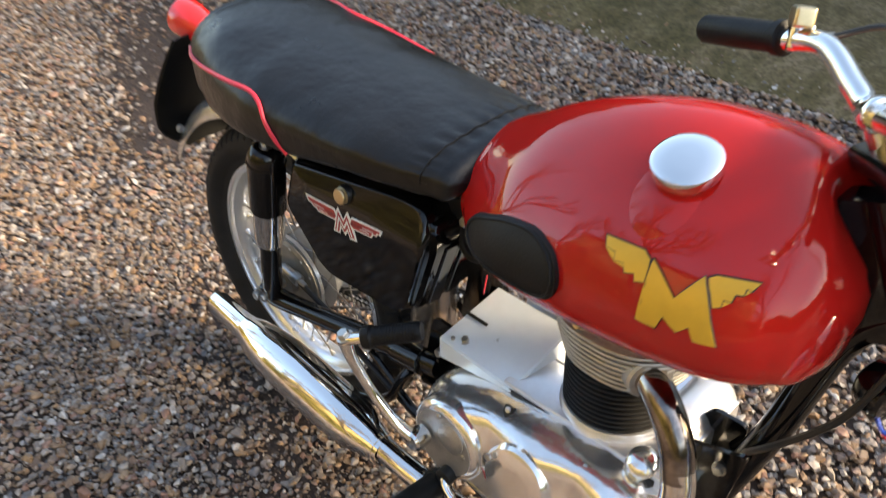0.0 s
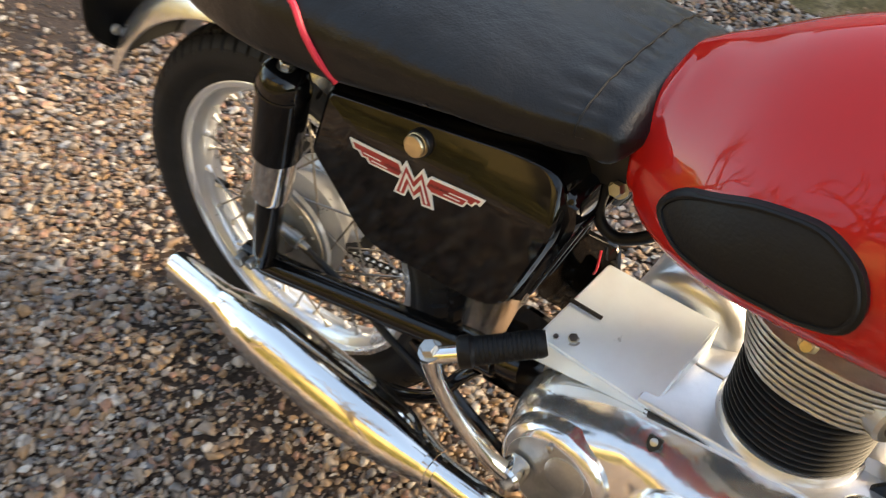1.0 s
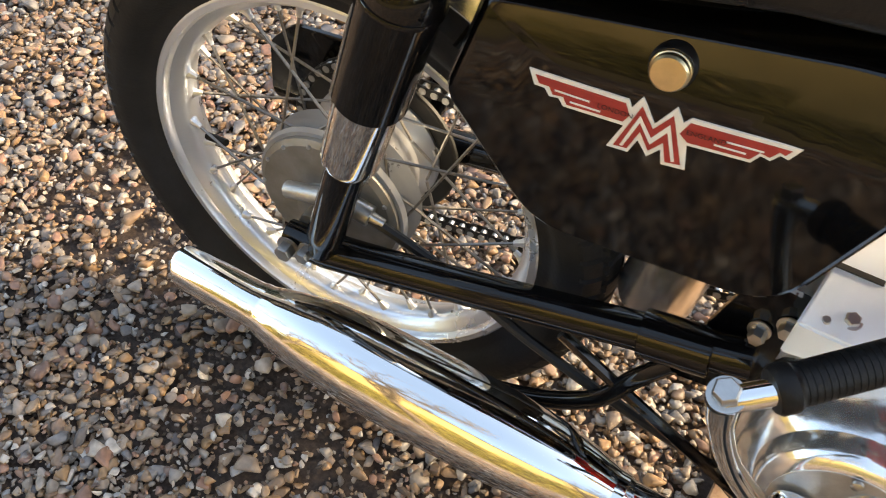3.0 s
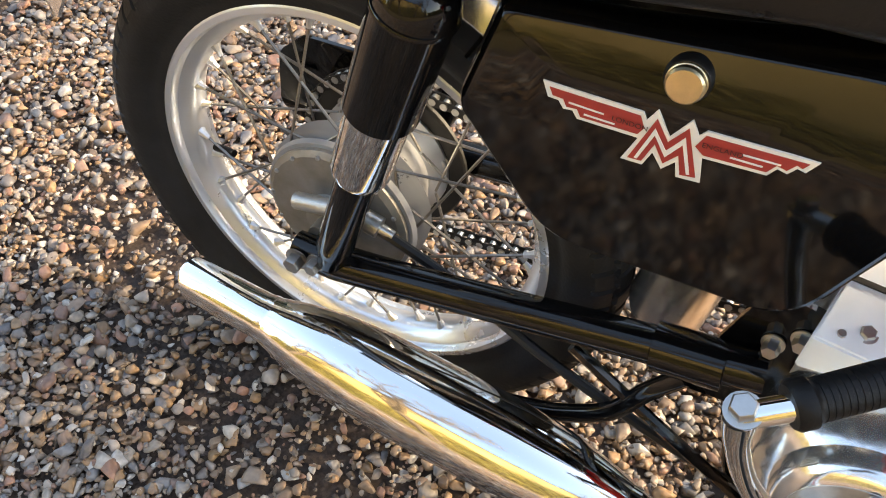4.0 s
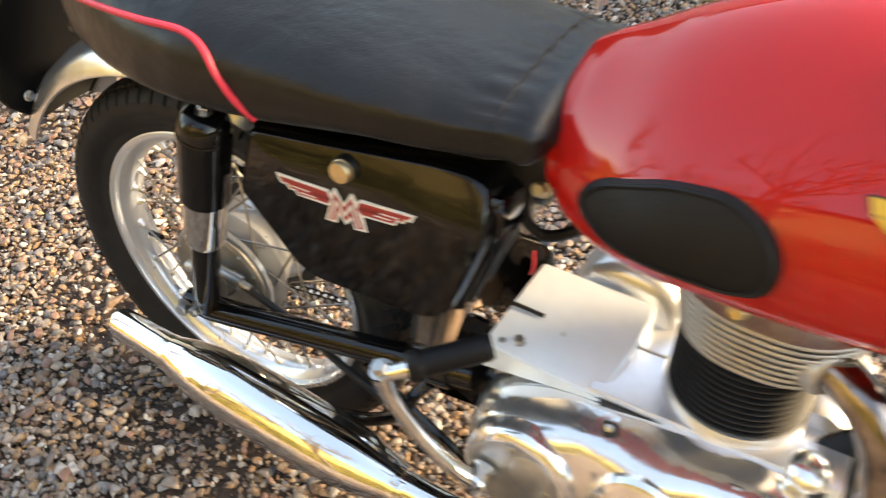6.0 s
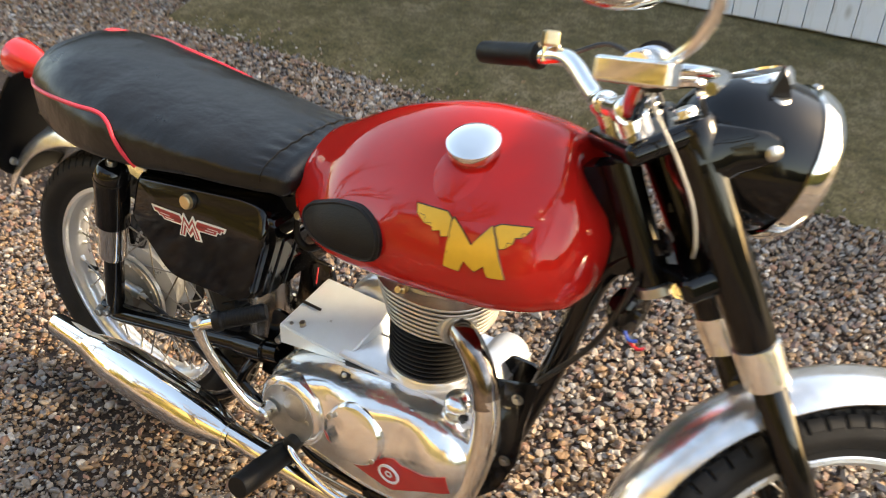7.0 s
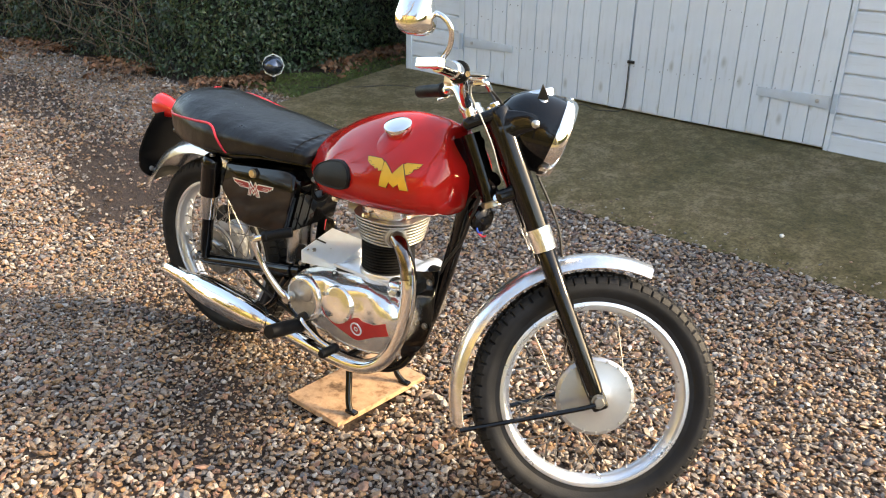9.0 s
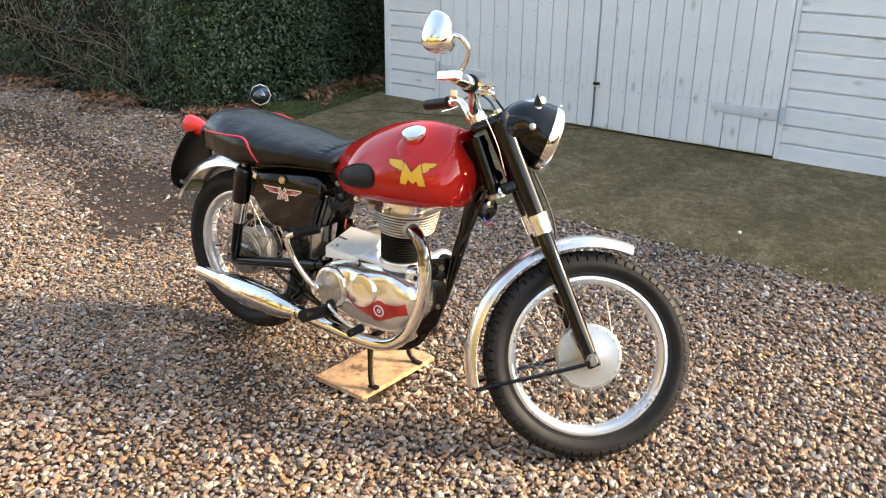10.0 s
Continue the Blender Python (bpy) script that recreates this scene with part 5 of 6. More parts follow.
def seat_y(x, z, k=0.0):
    """Half width of the seat at a height."""
    zt, zb, w = (hermite(SX, q, x) for q in (SZT, SZB, SW))
    zb, w = zb + 0.030 * k, w * (1 + 0.21 * k)
    mid = zb + 0.42 * (zt - zb)
    n, h = (2.35, zt - mid) if z > mid else (6.2, mid - zb)
    return w * max(0.0, 1 - min(1, abs((z - mid) / h)) ** n) ** (1 / n)


side = [(0.223, 0.703), (0.207, 0.723), (0.190, 0.745), (0.170, 0.764), (0.142, 0.772), (0.083, 0.769), (0.006, 0.764), (-0.045, 0.760), (-0.070, 0.760), (-0.085, 0.760)]
pp = [(x, -seat_y(x, z, seat_flare(x)) - 0.001, z) for x, z in side] + [(-0.0955, -0.055, 0.766), (-0.0945, -0.01, 0.783), (-0.087, 0.035, 0.797), (-0.076, 0.066, 0.804)] + [(x, seat_y(x, z + 0.028) + 0.001, z + 0.028) for x, z in side[-3:4:-1]] + [(0.13, seat_y(0.13, 0.778) + 0.001, 0.778), (0.20, seat_y(0.20, 0.764) + 0.001, 0.764), (0.26, seat_y(0.26, 0.745) + 0.001, 0.745)]
part("piping", tube(pp, 0.0035, 8, 5), PIPING, seat, "bright red seat piping")
ring = seat_ring(0.452, 0.001, 60)
part("seam", tube(ring[:31], 0.0010, 6, 1, smooth=False), RUBBER, seat, "stitched front seam")

# fuel tank
TX = [0.483, 0.488, 0.502, 0.534, 0.581, 0.658, 0.735, 0.812, 0.871, 0.915, 0.940, 0.951, 0.956]
TZT = [0.769, 0.780, 0.792, 0.810, 0.837, 0.869, 0.889, 0.894, 0.887, 0.871, 0.851, 0.828, 0.802]
TZB = [0.730, 0.684, 0.654, 0.637, 0.636, 0.637, 0.641, 0.648, 0.655, 0.666, 0.678, 0.702, 0.741]
TW = [0.060, 0.084, 0.100, 0.125, 0.153, 0.168, 0.174, 0.172, 0.161, 0.135, 0.104, 0.072, 0.040]
T_MID, T_TOP, T_LOW = 0.38, 1.58, 2.55


def tank_at(x):
    zt, zb, w = (hermite(TX, q, x) for q in (TZT, TZB, TW))
    return zt, zb, w, zb + T_MID * (zt - zb)


def tank_y(x, z):
    zt, zb, w, mid = tank_at(x)
    n, h = (T_TOP, zt - mid) if z > mid else (T_LOW, mid - zb)
    return w * max(0.0, 1 - min(1, abs((z - mid) / h)) ** n) ** (1 / n)


rings = []
for x in np.concatenate([np.linspace(0.483, 0.51, 9), np.linspace(0.52, 0.89, 34), np.linspace(0.898, 0.956, 16)]):
    zt, zb, w, mid = tank_at(x)
    ring = []
    for a in np.linspace(0, 2 * math.pi, 64, endpoint=False):
        ca, sa = math.cos(a), math.sin(a)
        n = T_TOP if sa > 0 else T_LOW
        rr = (abs(ca) ** n + abs(sa) ** n) ** (-1 / n)
        y, z = rr * ca * w, mid + rr * sa * ((zt - mid) if sa > 0 else (mid - zb))
        xx = x
        if x > 0.86:
            k = min(1, max(0, (z - 0.765) / 0.10))
            xx -= 0.058 * math.exp(-(y / 0.055) ** 2) * ((x - 0.86) / 0.096) ** 1.5 * k * k * (3 - 2 * k)
        ring.append(Vector((xx, y, z)))
    rings.append(ring)
tank = part("fuel_tank", loft(rings), RED, bike, "gloss cherry red fuel tank", sharp=60)
CAPAT = Vector((0.781, -0.079, 0.8615))
CAX = Vector((0.02, -0.34, 1)).normalized()
part("filler_boss", lathe([(-0.040, 0.085), (-0.026, 0.070), (-0.014, 0.054), (-0.007, 0.042), (-0.003, 0.034), (-0.003, 0.02)], CAPAT, CAX, 48), RED, tank, "raised red filler boss", sharp=60)
part("filler_cap", lathe([(-0.030, 0.026), (0.004, 0.029), (0.006, 0.0345), (0.014, 0.0355), (0.018, 0.0345), (0.0205, 0.030), (0.022, 0.015), (0.0225, 0.002)], CAPAT, CAX, 40), CHROME, tank, "polished round filler cap", sharp=30)


def on_tank(poly, lift, thick, n=14):
    """A flat outline pressed onto the right side of the tank."""
    bm = bmesh.new()
    vs = [bm.verts.new((x, 0, z)) for x, z in poly]
    bm.faces.new(vs)
    for _ in range(3):
        bmesh.ops.triangulate(bm, faces=bm.faces[:])
        long = [e for e in bm.edges if e.calc_length() > 0.012]
        if long:
            bmesh.ops.subdivide_edges(bm, edges=long, cuts=1)
    bmesh.ops.triangulate(bm, faces=bm.faces[:])
    top = bm.faces[:]
    ext = bmesh.ops.extrude_face_region(bm, geom=top)
    moved = [g for g in ext["geom"] if isinstance(g, bmesh.types.BMVert)]
    ids = {v for v in moved}
    for v in bm.verts:
        v.co.y = -tank_y(v.co.x, v.co.z) - (lift + thick if v in ids else -0.0015)
    return bm


kp = rounded([(0.531, 0.712), (0.552, 0.738), (0.609, 0.766), (0.661, 0.776), (0.694, 0.765), (0.708, 0.742), (0.701, 0.717), (0.673, 0.705), (0.615, 0.700), (0.560, 0.697)], 0.018, 4)
pad = part("knee_pad", on_tank([(p.x, p.y) for p in kp], 0.001, 0.006), RUBBER, tank, "black rubber knee pad", sharp=50)
ctr = Vector((0.62, 0.735))
edge = [ctr + (p - ctr) * 0.93 for p in kp]
part("pad_rib", tube([(p.x, -tank_y(p.x, p.y) - 0.007, p.y) for p in edge] + [(edge[0].x, -tank_y(edge[0].x, edge[0].y) - 0.007, edge[0].y)], 0.0022, 6, 1, smooth=False), RUBBER, pad)
badge_shapes = (("wing", [(0.740, 0.803), (0.785, 0.806), (0.794, 0.801), (0.797, 0.782), (0.787, 0.779), (0.784, 0.785), (0.774, 0.782), (0.769, 0.789), (0.759, 0.787), (0.757, 0.794), (0.745, 0.794)]),
                ("letter_shape", [(0.796, 0.803), (0.812, 0.793), (0.829, 0.780), (0.837, 0.792), (0.847, 0.805), (0.857, 0.790), (0.866, 0.773), (0.878, 0.748), (0.858, 0.748), (0.851, 0.760), (0.841, 0.751), (0.825, 0.760), (0.821, 0.746), (0.800, 0.747), (0.801, 0.765), (0.7985, 0.782)]),
                ("wing", [(0.850, 0.8045), (0.856, 0.808), (0.892, 0.809), (0.888, 0.801), (0.8835, 0.8025), (0.8835, 0.797), (0.877, 0.7965), (0.8765, 0.790), (0.870, 0.7905), (0.870, 0.7845), (0.8635, 0.7825), (0.858, 0.792)]))
for nm, poly in badge_shapes:
    bd = part(nm, on_tank(poly, 0.0006, 0.0016), GOLD, tank, "gold transfer with dark edging", sharp=50)
    ol = [(x, -tank_y(x, z) - 0.0012, z) for x, z in poly]
    part("edge_line", tube(ol + [ol[0]], 0.0011, 5, 1, smooth=False), SATIN, bd, "thin dark outline")

# tool box side panel
tb = rounded([(0.171, 0.659), (0.150, 0.577), (0.230, 0.484), (0.413, 0.494), (0.460, 0.630), (0.447, 0.683), (0.405, 0.685)], [0.006, 0.012, 0.03, 0.035, 0.03, 0.03, 0.02], 6)
tb = [(p.x, p.y) for p in tb]
bm = bmesh.new()
rings = []
cx, cz = 0.31, 0.585
for y, s in ((-0.05, 1.0), (-0.096, 1.0), (-0.110, 0.996), (-0.119, 0.988), (-0.125, 0.977), (-0.1292, 0.960), (-0.131, 0.938), (-0.131, 0.92), (-0.131, 0.86), (-0.131, 0.77), (-0.131, 0.66), (-0.131, 0.54), (-0.131, 0.40), (-0.131, 0.25), (-0.131, 0.1)):
    rings.append([Vector((cx + (x - cx) * s, y + (0.022 * max(0, (cz + (z - cz) * s - 0.634) / 0.045) ** 1.15 if y < -0.11 else 0), cz + (z - cz) * s)) for x, z in tb])
toolbox = part("tool_box", loft(rings, bm), BLACK, bike, "gloss black side tool box", sharp=30)
kn = Vector((0.296, -0.116, 0.650))
part("knob", lathe([(-0.01, 0.0125), (0.014, 0.0125), (0.0145, 0.0118), (0.018, 0.0118), (0.0195, 0.0105), (0.0198, 0.002)], kn, (0, -1, 0.12), 28), BRASS, toolbox, "turned brass knob")
part("knob_base", lathe([(-0.01, 0.0145), (0.010, 0.0145), (0.012, 0.0130)], kn, (0, -1, 0.12), 28), SATIN, toolbox)
YB = -0.131


def decal(poly, level, t=0.0004):
    return prism([(x / 1000, z / 1000) for x, z in poly], YB - 0.0006 - 0.0005 * level - t, YB + 0.002)


bdg = part("badge", decal([(213, 622), (278, 624), (281, 619), (286, 629), (297, 613), (307, 630), (313, 621), (317, 626), (381, 631), (376, 621), (371, 622), (367, 616), (361, 617), (357, 610), (319, 606), (323, 587), (308, 585), (305, 596),
                           (298, 587), (290, 597), (286, 585), (272, 584), (279, 604), (239, 602), (235, 607), (229, 606), (225, 611), (218, 611)], 0), WHITE, toolbox, "white-edged winged badge")
part("wing", decal([(218, 619), (277, 621), (281, 613), (278, 607), (241, 604.5), (238, 609.5), (231, 608.5), (228, 613.5), (221, 613.5)], 1), WINGRED, bdg, "dull red wing")
part("wing", decal([(313, 613), (317, 623), (376, 628), (373.5, 623.5), (370, 624.5), (366, 618.5), (360, 619.5), (356, 612.5), (319, 608.5)], 1), WINGRED, bdg, "dull red wing")
part("zigzag", decal([(276, 587), (285, 588), (290, 604), (298, 592), (305.5, 602), (310, 588), (319.5, 590), (306.5, 624), (297, 609), (287, 623)], 1), WINGRED, bdg, "red zigzag")
part("zigzag_line", decal([(280, 589), (282, 589), (288.5, 611), (298, 597.5), (306, 611), (313.5, 590.5), (315.5, 591), (306.2, 617), (297.5, 602.5), (287.5, 616)], 2), WHITE, bdg, "white inner line")
for a, b in (((232, 612), (255, 612.5)), ((243, 607.2), (263, 608)), ((340, 618.5), (362, 620.5)), ((334, 613.5), (353, 615))):
    part("feather_line", decal([a, (b[0], b[1]), (b[0], b[1] + 1.1), (a[0], a[1] + 1.1)], 2), WHITE, bdg)
for word, x, z, tilt in (("LONDON", 0.2605, 0.6115, 2), ("ENGLAND", 0.3165, 0.6150, 5)):
    cu = bpy.data.curves.new("lettering", "FONT")
    cu.body, cu.size = word, 0.0052
    tmp = bpy.data.objects.new("lettering", cu)
    scene.collection.objects.link(tmp)
    me = bpy.data.meshes.new_from_object(tmp.evaluated_get(bpy.context.evaluated_depsgraph_get()))
    bpy.data.objects.remove(tmp)
    me.materials.append(SATIN)
    part("lettering", me, SATIN, bdg, "small dark lettering " + word, Matrix.Translation((x, YB - 0.0026, z)) @ Matrix.Rotation(radians(-tilt), 4, "Y") @ Matrix.Rotation(radians(90), 4, "X"))

# black boxes and hoses between tool box and engine
eb = part("battery_box", prism(rounded([(0.385, 0.500), (0.420, 0.500), (0.466, 0.630), (0.462, 0.665), (0.385, 0.665)], 0.012), -0.112, 0.06, 0.010, 3), BLACK, bike, "black battery box with raised ribs")
slope = Matrix.Rotation(math.atan2(0.046, 0.130), 4, "Y")
for yy in (-0.082, -0.045):
    part("rib", box(0.006, 0.026, 0.125, (0.443, yy, 0.565), 0.0025, 3, slope), BLACK, eb)
part("seat_base", prism(rounded([(0.40, 0.675), (0.46, 0.655), (0.51, 0.68), (0.50, 0.725), (0.40, 0.715)], 0.02), -0.07, 0.07, 0.012, 3), SATIN, bike, "black panel under the seat nose")
part("inner_cylinder", lathe([(0, 0.002), (0, 0.026), (0.006, 0.034), (0.016, 0.037), (0.20, 0.037), (0.205, 0.03)], (0.330, -0.004, 0.312), (0.12, 0, 1), 36), MUDGUARD, bike, "stained bare alloy cylinder behind the tool box", sharp=40)
part("mount_bolt", bolt((0.420, -0.062, 0.395), (-0.1, -1, 0.1), 0.0072, 0.014), STEEL, bike)
part("mount_bolt", bolt((0.438, -0.062, 0.412), (-0.1, -1, 0.1), 0.0072, 0.012), STEEL, bike)
part("pivot_plate", prism(rounded([(0.36, 0.29), (0.45, 0.30), (0.47, 0.44), (0.40, 0.45)], 0.015), -0.060, -0.054), BLACK, bike, "black swinging-arm pivot plate")
part("lug_bolt", bolt((0.481, -0.070, 0.663), (-0.1, -1, 0.3), 0.0075, 0.010), STEEL, bike, "plated lug bolt")
part("hose", tube([(0.474, -0.050, 0.690), (0.464, -0.060, 0.650), (0.466, -0.065, 0.618), (0.486, -0.065, 0.604), (0.513, -0.065, 0.619), (0.536, -0.062, 0.645)], 0.0062, 10), RUBBER, bike, "black rubber breather hose")
part("red_wire", tube([(0.452, 0.00, 0.52), (0.456, -0.01, 0.503), (0.453, -0.008, 0.492)], 0.0014, 6), PIPING, bike, "red wire")
carb = part("carburettor", lathe([(0, 0.022), (0.05, 0.022), (0.052, 0.028), (0.058, 0.028)], (0.55, 0.01, 0.585), (1, 0, 0.05), 20), CASTALLOY, bike, "grey alloy carburettor")
part("tickler", lathe([(0, 0.008), (0.012, 0.008), (0.014, 0.006)], (0.552, -0.060, 0.622), (0.0, -1, 0.5), 18), BRASS, carb, "brass fuel tap knob")

# engine
def case_ring(y, s, dz=0.0):
    poly = rounded([(0.432, 0.322), (0.447, 0.398), (0.525, 0.424), (0.66, 0.436), (0.78, 0.438), (0.848, 0.395), (0.842, 0.318), (0.782, 0.243), (0.67, 0.228), (0.53, 0.252), (0.447, 0.272)], 0.05, 4)
    return [Vector((0.65 + (p.x - 0.65) * s, y, 0.345 + (p.y - 0.345) * s + dz)) for p in poly]


def cover_bulge(x, z):
    """How far the cover stands out over its kickstart, ignition and oil-pump swellings."""
    g = lambda cx, cz, r: math.exp(-((x - cx) ** 2 + (z - cz) ** 2) / r ** 2)
    return 0.010 * g(0.52, 0.35, 0.062) + 0.012 * g(0.652, 0.366, 0.062) + 0.008 * g(0.790, 0.375, 0.042) - 0.010 * g(0.588, 0.405, 0.032) - 0.010 * g(0.722, 0.405, 0.034)


rings = [case_ring(y, s) for y, s in ((0.115, 0.70), (0.112, 0.80), (0.10, 0.88), (0.08, 0.92), (0.0, 0.97), (-0.08, 1.0))]
for s in (1.0, 0.997, 0.99, 0.98, 0.965, 0.945, 0.92, 0.89, 0.85, 0.80, 0.74, 0.66, 0.57, 0.47, 0.36, 0.24, 0.12, 0.03):
    rings.append([Vector((p.x, -0.102 - 0.050 * (1 - s ** 9) ** 0.55 - cover_bulge(p.x, p.z) * min(1, (1 - s) * 9), p.z)) for p in case_ring(0, s)])
engine = part("crankcase", loft(rings), POLISHED, bike, "polished alloy crankcase with smooth timing cover", sharp=70)
part("crankcase_neck", lathe([(-0.02, 0.0770), (-0.004, 0.0765), (-0.001, 0.0752), (0.002, 0.0735)], (0.696, -0.010, 0.450), (0, 0, 1), 48), ALLOY, engine, "alloy cylinder seat", sharp=40)
for y0, y1, top in ((-0.0850, -0.0050, 0.4420), (-0.0036, 0.098, 0.4428)):
    part("case_top", box(0.258, y1 - y0, 0.055, (0.689, (y0 + y1) / 2, top - 0.0275), 0.0022, 2), ALLOY, engine, "flat bare alloy crankcase top")
part("joint", box(0.235, 0.0016, 0.010, (0.688, -0.0862, 0.4290), 0.0004, 1), IRON, engine, "dark joint line")
part("gearbox", box(0.15, 0.15, 0.12, (0.51, 0.01, 0.352), 0.02, 3), ALLOY, engine, "satin alloy gearbox housing")
kc = part("kickstart_cover", lathe([(-0.014, 0.0672), (0.001, 0.0660), (0.006, 0.0640), (0.0100, 0.0600), (0.0118, 0.0555), (0.0122, 0.0530), (0.0122, 0.01)], (0.520, -0.155, 0.350), (-0.03, -1, 0.06), 48), POLISHED, engine, "round alloy kickstart cover with polished rim", sharp=40)
part("cover_face", lathe([(0.0118, 0.0535), (0.0128, 0.0530), (0.0130, 0.0515), (0.0130, 0.01)], (0.520, -0.155, 0.350), (-0.03, -1, 0.06), 48), CASTALLOY, kc, "matt alloy face", sharp=40)
part("inspection_plate", lathe([(0, 0.024), (0.002, 0.024), (0.003, 0.022)], (0.537, -0.1676, 0.372), (-0.03, -1, 0.10), 28), CASTALLOY, engine)
for x, z in ((0.513, 0.400), (0.560, 0.352), (0.480, 0.312)):
    part("screw", lathe([(0, 0.0045), (0.003, 0.0045), (0.004, 0.003)], (x, -0.1665, z), (0, -1, 0.1), 12), STEEL, engine)
part("round_cover", lathe([(-0.008, 0.053), (0.006, 0.052), (0.011, 0.048), (0.0130, 0.041), (0.0138, 0.02), (0.0138, 0.002)], (0.650, -0.158, 0.372), (0, -1, 0.20), 48), POLISHED, engine, "round polished ignition cover", sharp=30)
for x, z in ((0.610, 0.396), (0.690, 0.346)):
    part("screw", lathe([(0, 0.005), (0.004, 0.005), (0.005, 0.003)], (x, -0.170, z), (0, -1, 0.1), 12), STEEL, engine)
def cover_y(x, z):
    """The cover's surface at a place of its outline."""
    ring = case_ring(0, 1.0)
    ang = math.atan2(z - 0.345, x - 0.65)
    near = sorted(ring, key=lambda p: abs((math.atan2(p.z - 0.345, p.x - 0.65) - ang + math.pi) % (2 * math.pi) - math.pi))[:2]
    rim = sum(math.hypot(p.x - 0.65, p.z - 0.345) for p in near) / 2
    s = min(1.0, math.hypot(x - 0.65, z - 0.345) / rim)
    return -0.102 - 0.050 * (1 - s ** 9) ** 0.55 - cover_bulge(x, z) * min(1, (1 - s) * 9)


def on_cover(poly, thick):
    bm = bmesh.new()
    bm.faces.new([bm.verts.new((x, 0, z)) for x, z in poly])
    for _ in range(3):
        bmesh.ops.triangulate(bm, faces=bm.faces[:])
        long = [e for e in bm.edges if e.calc_length() > 0.010]
        if long:
            bmesh.ops.subdivide_edges(bm, edges=long, cuts=1)
    bmesh.ops.triangulate(bm, faces=bm.faces[:])
    ext = bmesh.ops.extrude_face_region(bm, geom=bm.faces[:])
    moved = {g for g in ext["geom"] if isinstance(g, bmesh.types.BMVert)}
    for v in bm.verts:
        v.co.y = cover_y(v.co.x, v.co.z) + (-thick if v in moved else 0.002)
    return bm


part("red_band", on_cover([(0.587, 0.345), (0.605, 0.324), (0.650, 0.318), (0.690, 0.338), (0.705, 0.350), (0.720, 0.354), (0.734, 0.347), (0.773, 0.352), (0.811, 0.367), (0.816, 0.330), (0.779, 0.317), (0.745, 0.299), (0.718, 0.285), (0.700, 0.284), (0.685, 0.289), (0.658, 0.297), (0.620, 0.309), (0.592, 0.328)], 0.0012), ENGINERED, engine, "red enamelled band on the timing cover", sharp=50)
badge_at = Vector((0.712, cover_y(0.712, 0.319) - 0.001, 0.319))
ring_badge = part("ring_badge", lathe([(0, 0.0155), (0, 0.0195), (0.003, 0.0195), (0.0035, 0.0175), (0.003, 0.0155), (0, 0.0155)], badge_at, (0, -1, -0.1), 36, close=False), SHEET, engine, "round metal badge ring", sharp=25)
part("badge_field", lathe([(0, 0.002), (0.0012, 0.0155), (0, 0.0156)], badge_at, (0, -1, -0.1), 32), ENGINERED, ring_badge, "red enamel badge field")
part("badge_mark", lathe([(0.0012, 0.004), (0.0012, 0.0075), (0.0022, 0.0075), (0.0022, 0.004)], badge_at, (0, -1, -0.1), 6, close=False), SHEET, ring_badge, "small plain metal mark", sharp=25)
part("oil_filler", lathe([(-0.02, 0.016), (-0.002, 0.017), (-0.001, 0.0205), (0.004, 0.0215), (0.009, 0.019), (0.0125, 0.012), (0.014, 0.003)], (0.784, -0.080, 0.446), (0.12, -0.42, 1), 28), POLISHED, engine, "domed alloy filler plug", sharp=40)
for x, z, y in ((0.598, 0.434, -0.118), (0.730, 0.430, -0.124)):
    # black plug on the case whose colour gives the shade of a sunk screw
    hole = part("screw_recess", prism(rounded([(-0.0075, 0.0065), (0.0075, 0.0065), (0.0070, -0.003), (0.0, -0.0105), (-0.0070, -0.003)], 0.002, 3), -0.0015, 0.005), IRON, engine, "dark plug standing for a shaded screw recess", m=Matrix.Translation((x, y, z)) @ Matrix.Rotation(radians(-41.3), 4, "X"))
    part("screw", lathe([(0.0010, 0.0042), (0.0030, 0.0042), (0.0035, 0.003)], (0, 0, 0.001), (0, -1, 0), 12), STEEL, hole)

# barrel and head, fin by fin
CYL = (0.696, -0.010, 0.0)
barrel = part("barrel", lathe([(0.45, 0.058), (0.538, 0.058)], CYL, (0, 0, 1), 40), IRON, engine, "black cast-iron cylinder barrel")
fin = bpy.data.meshes.new("fin")
b2 = lathe([(0, 0.056), (0.0003, 0.0718), (0.0012, 0.073), (0.0024, 0.073), (0.0033, 0.0718), (0.0036, 0.056)], (0, 0, 0), (0, 0, 1), 56, close=False)
finish(b2, 50).to_mesh(fin)
b2.free()
fin.materials.append(IRON)
for i in range(10):
    part("fin", fin, IRON, barrel, m=Matrix.Translation((0.696, -0.010, 0.455 + 0.0082 * i)))
head = part("cylinder_head", lathe([(0.536, 0.066), (0.60, 0.070), (0.615, 0.066), (0.63, 0.06)], CYL, (0, 0, 1), 40), CASTALLOY, engine, "grey alloy cylinder head")
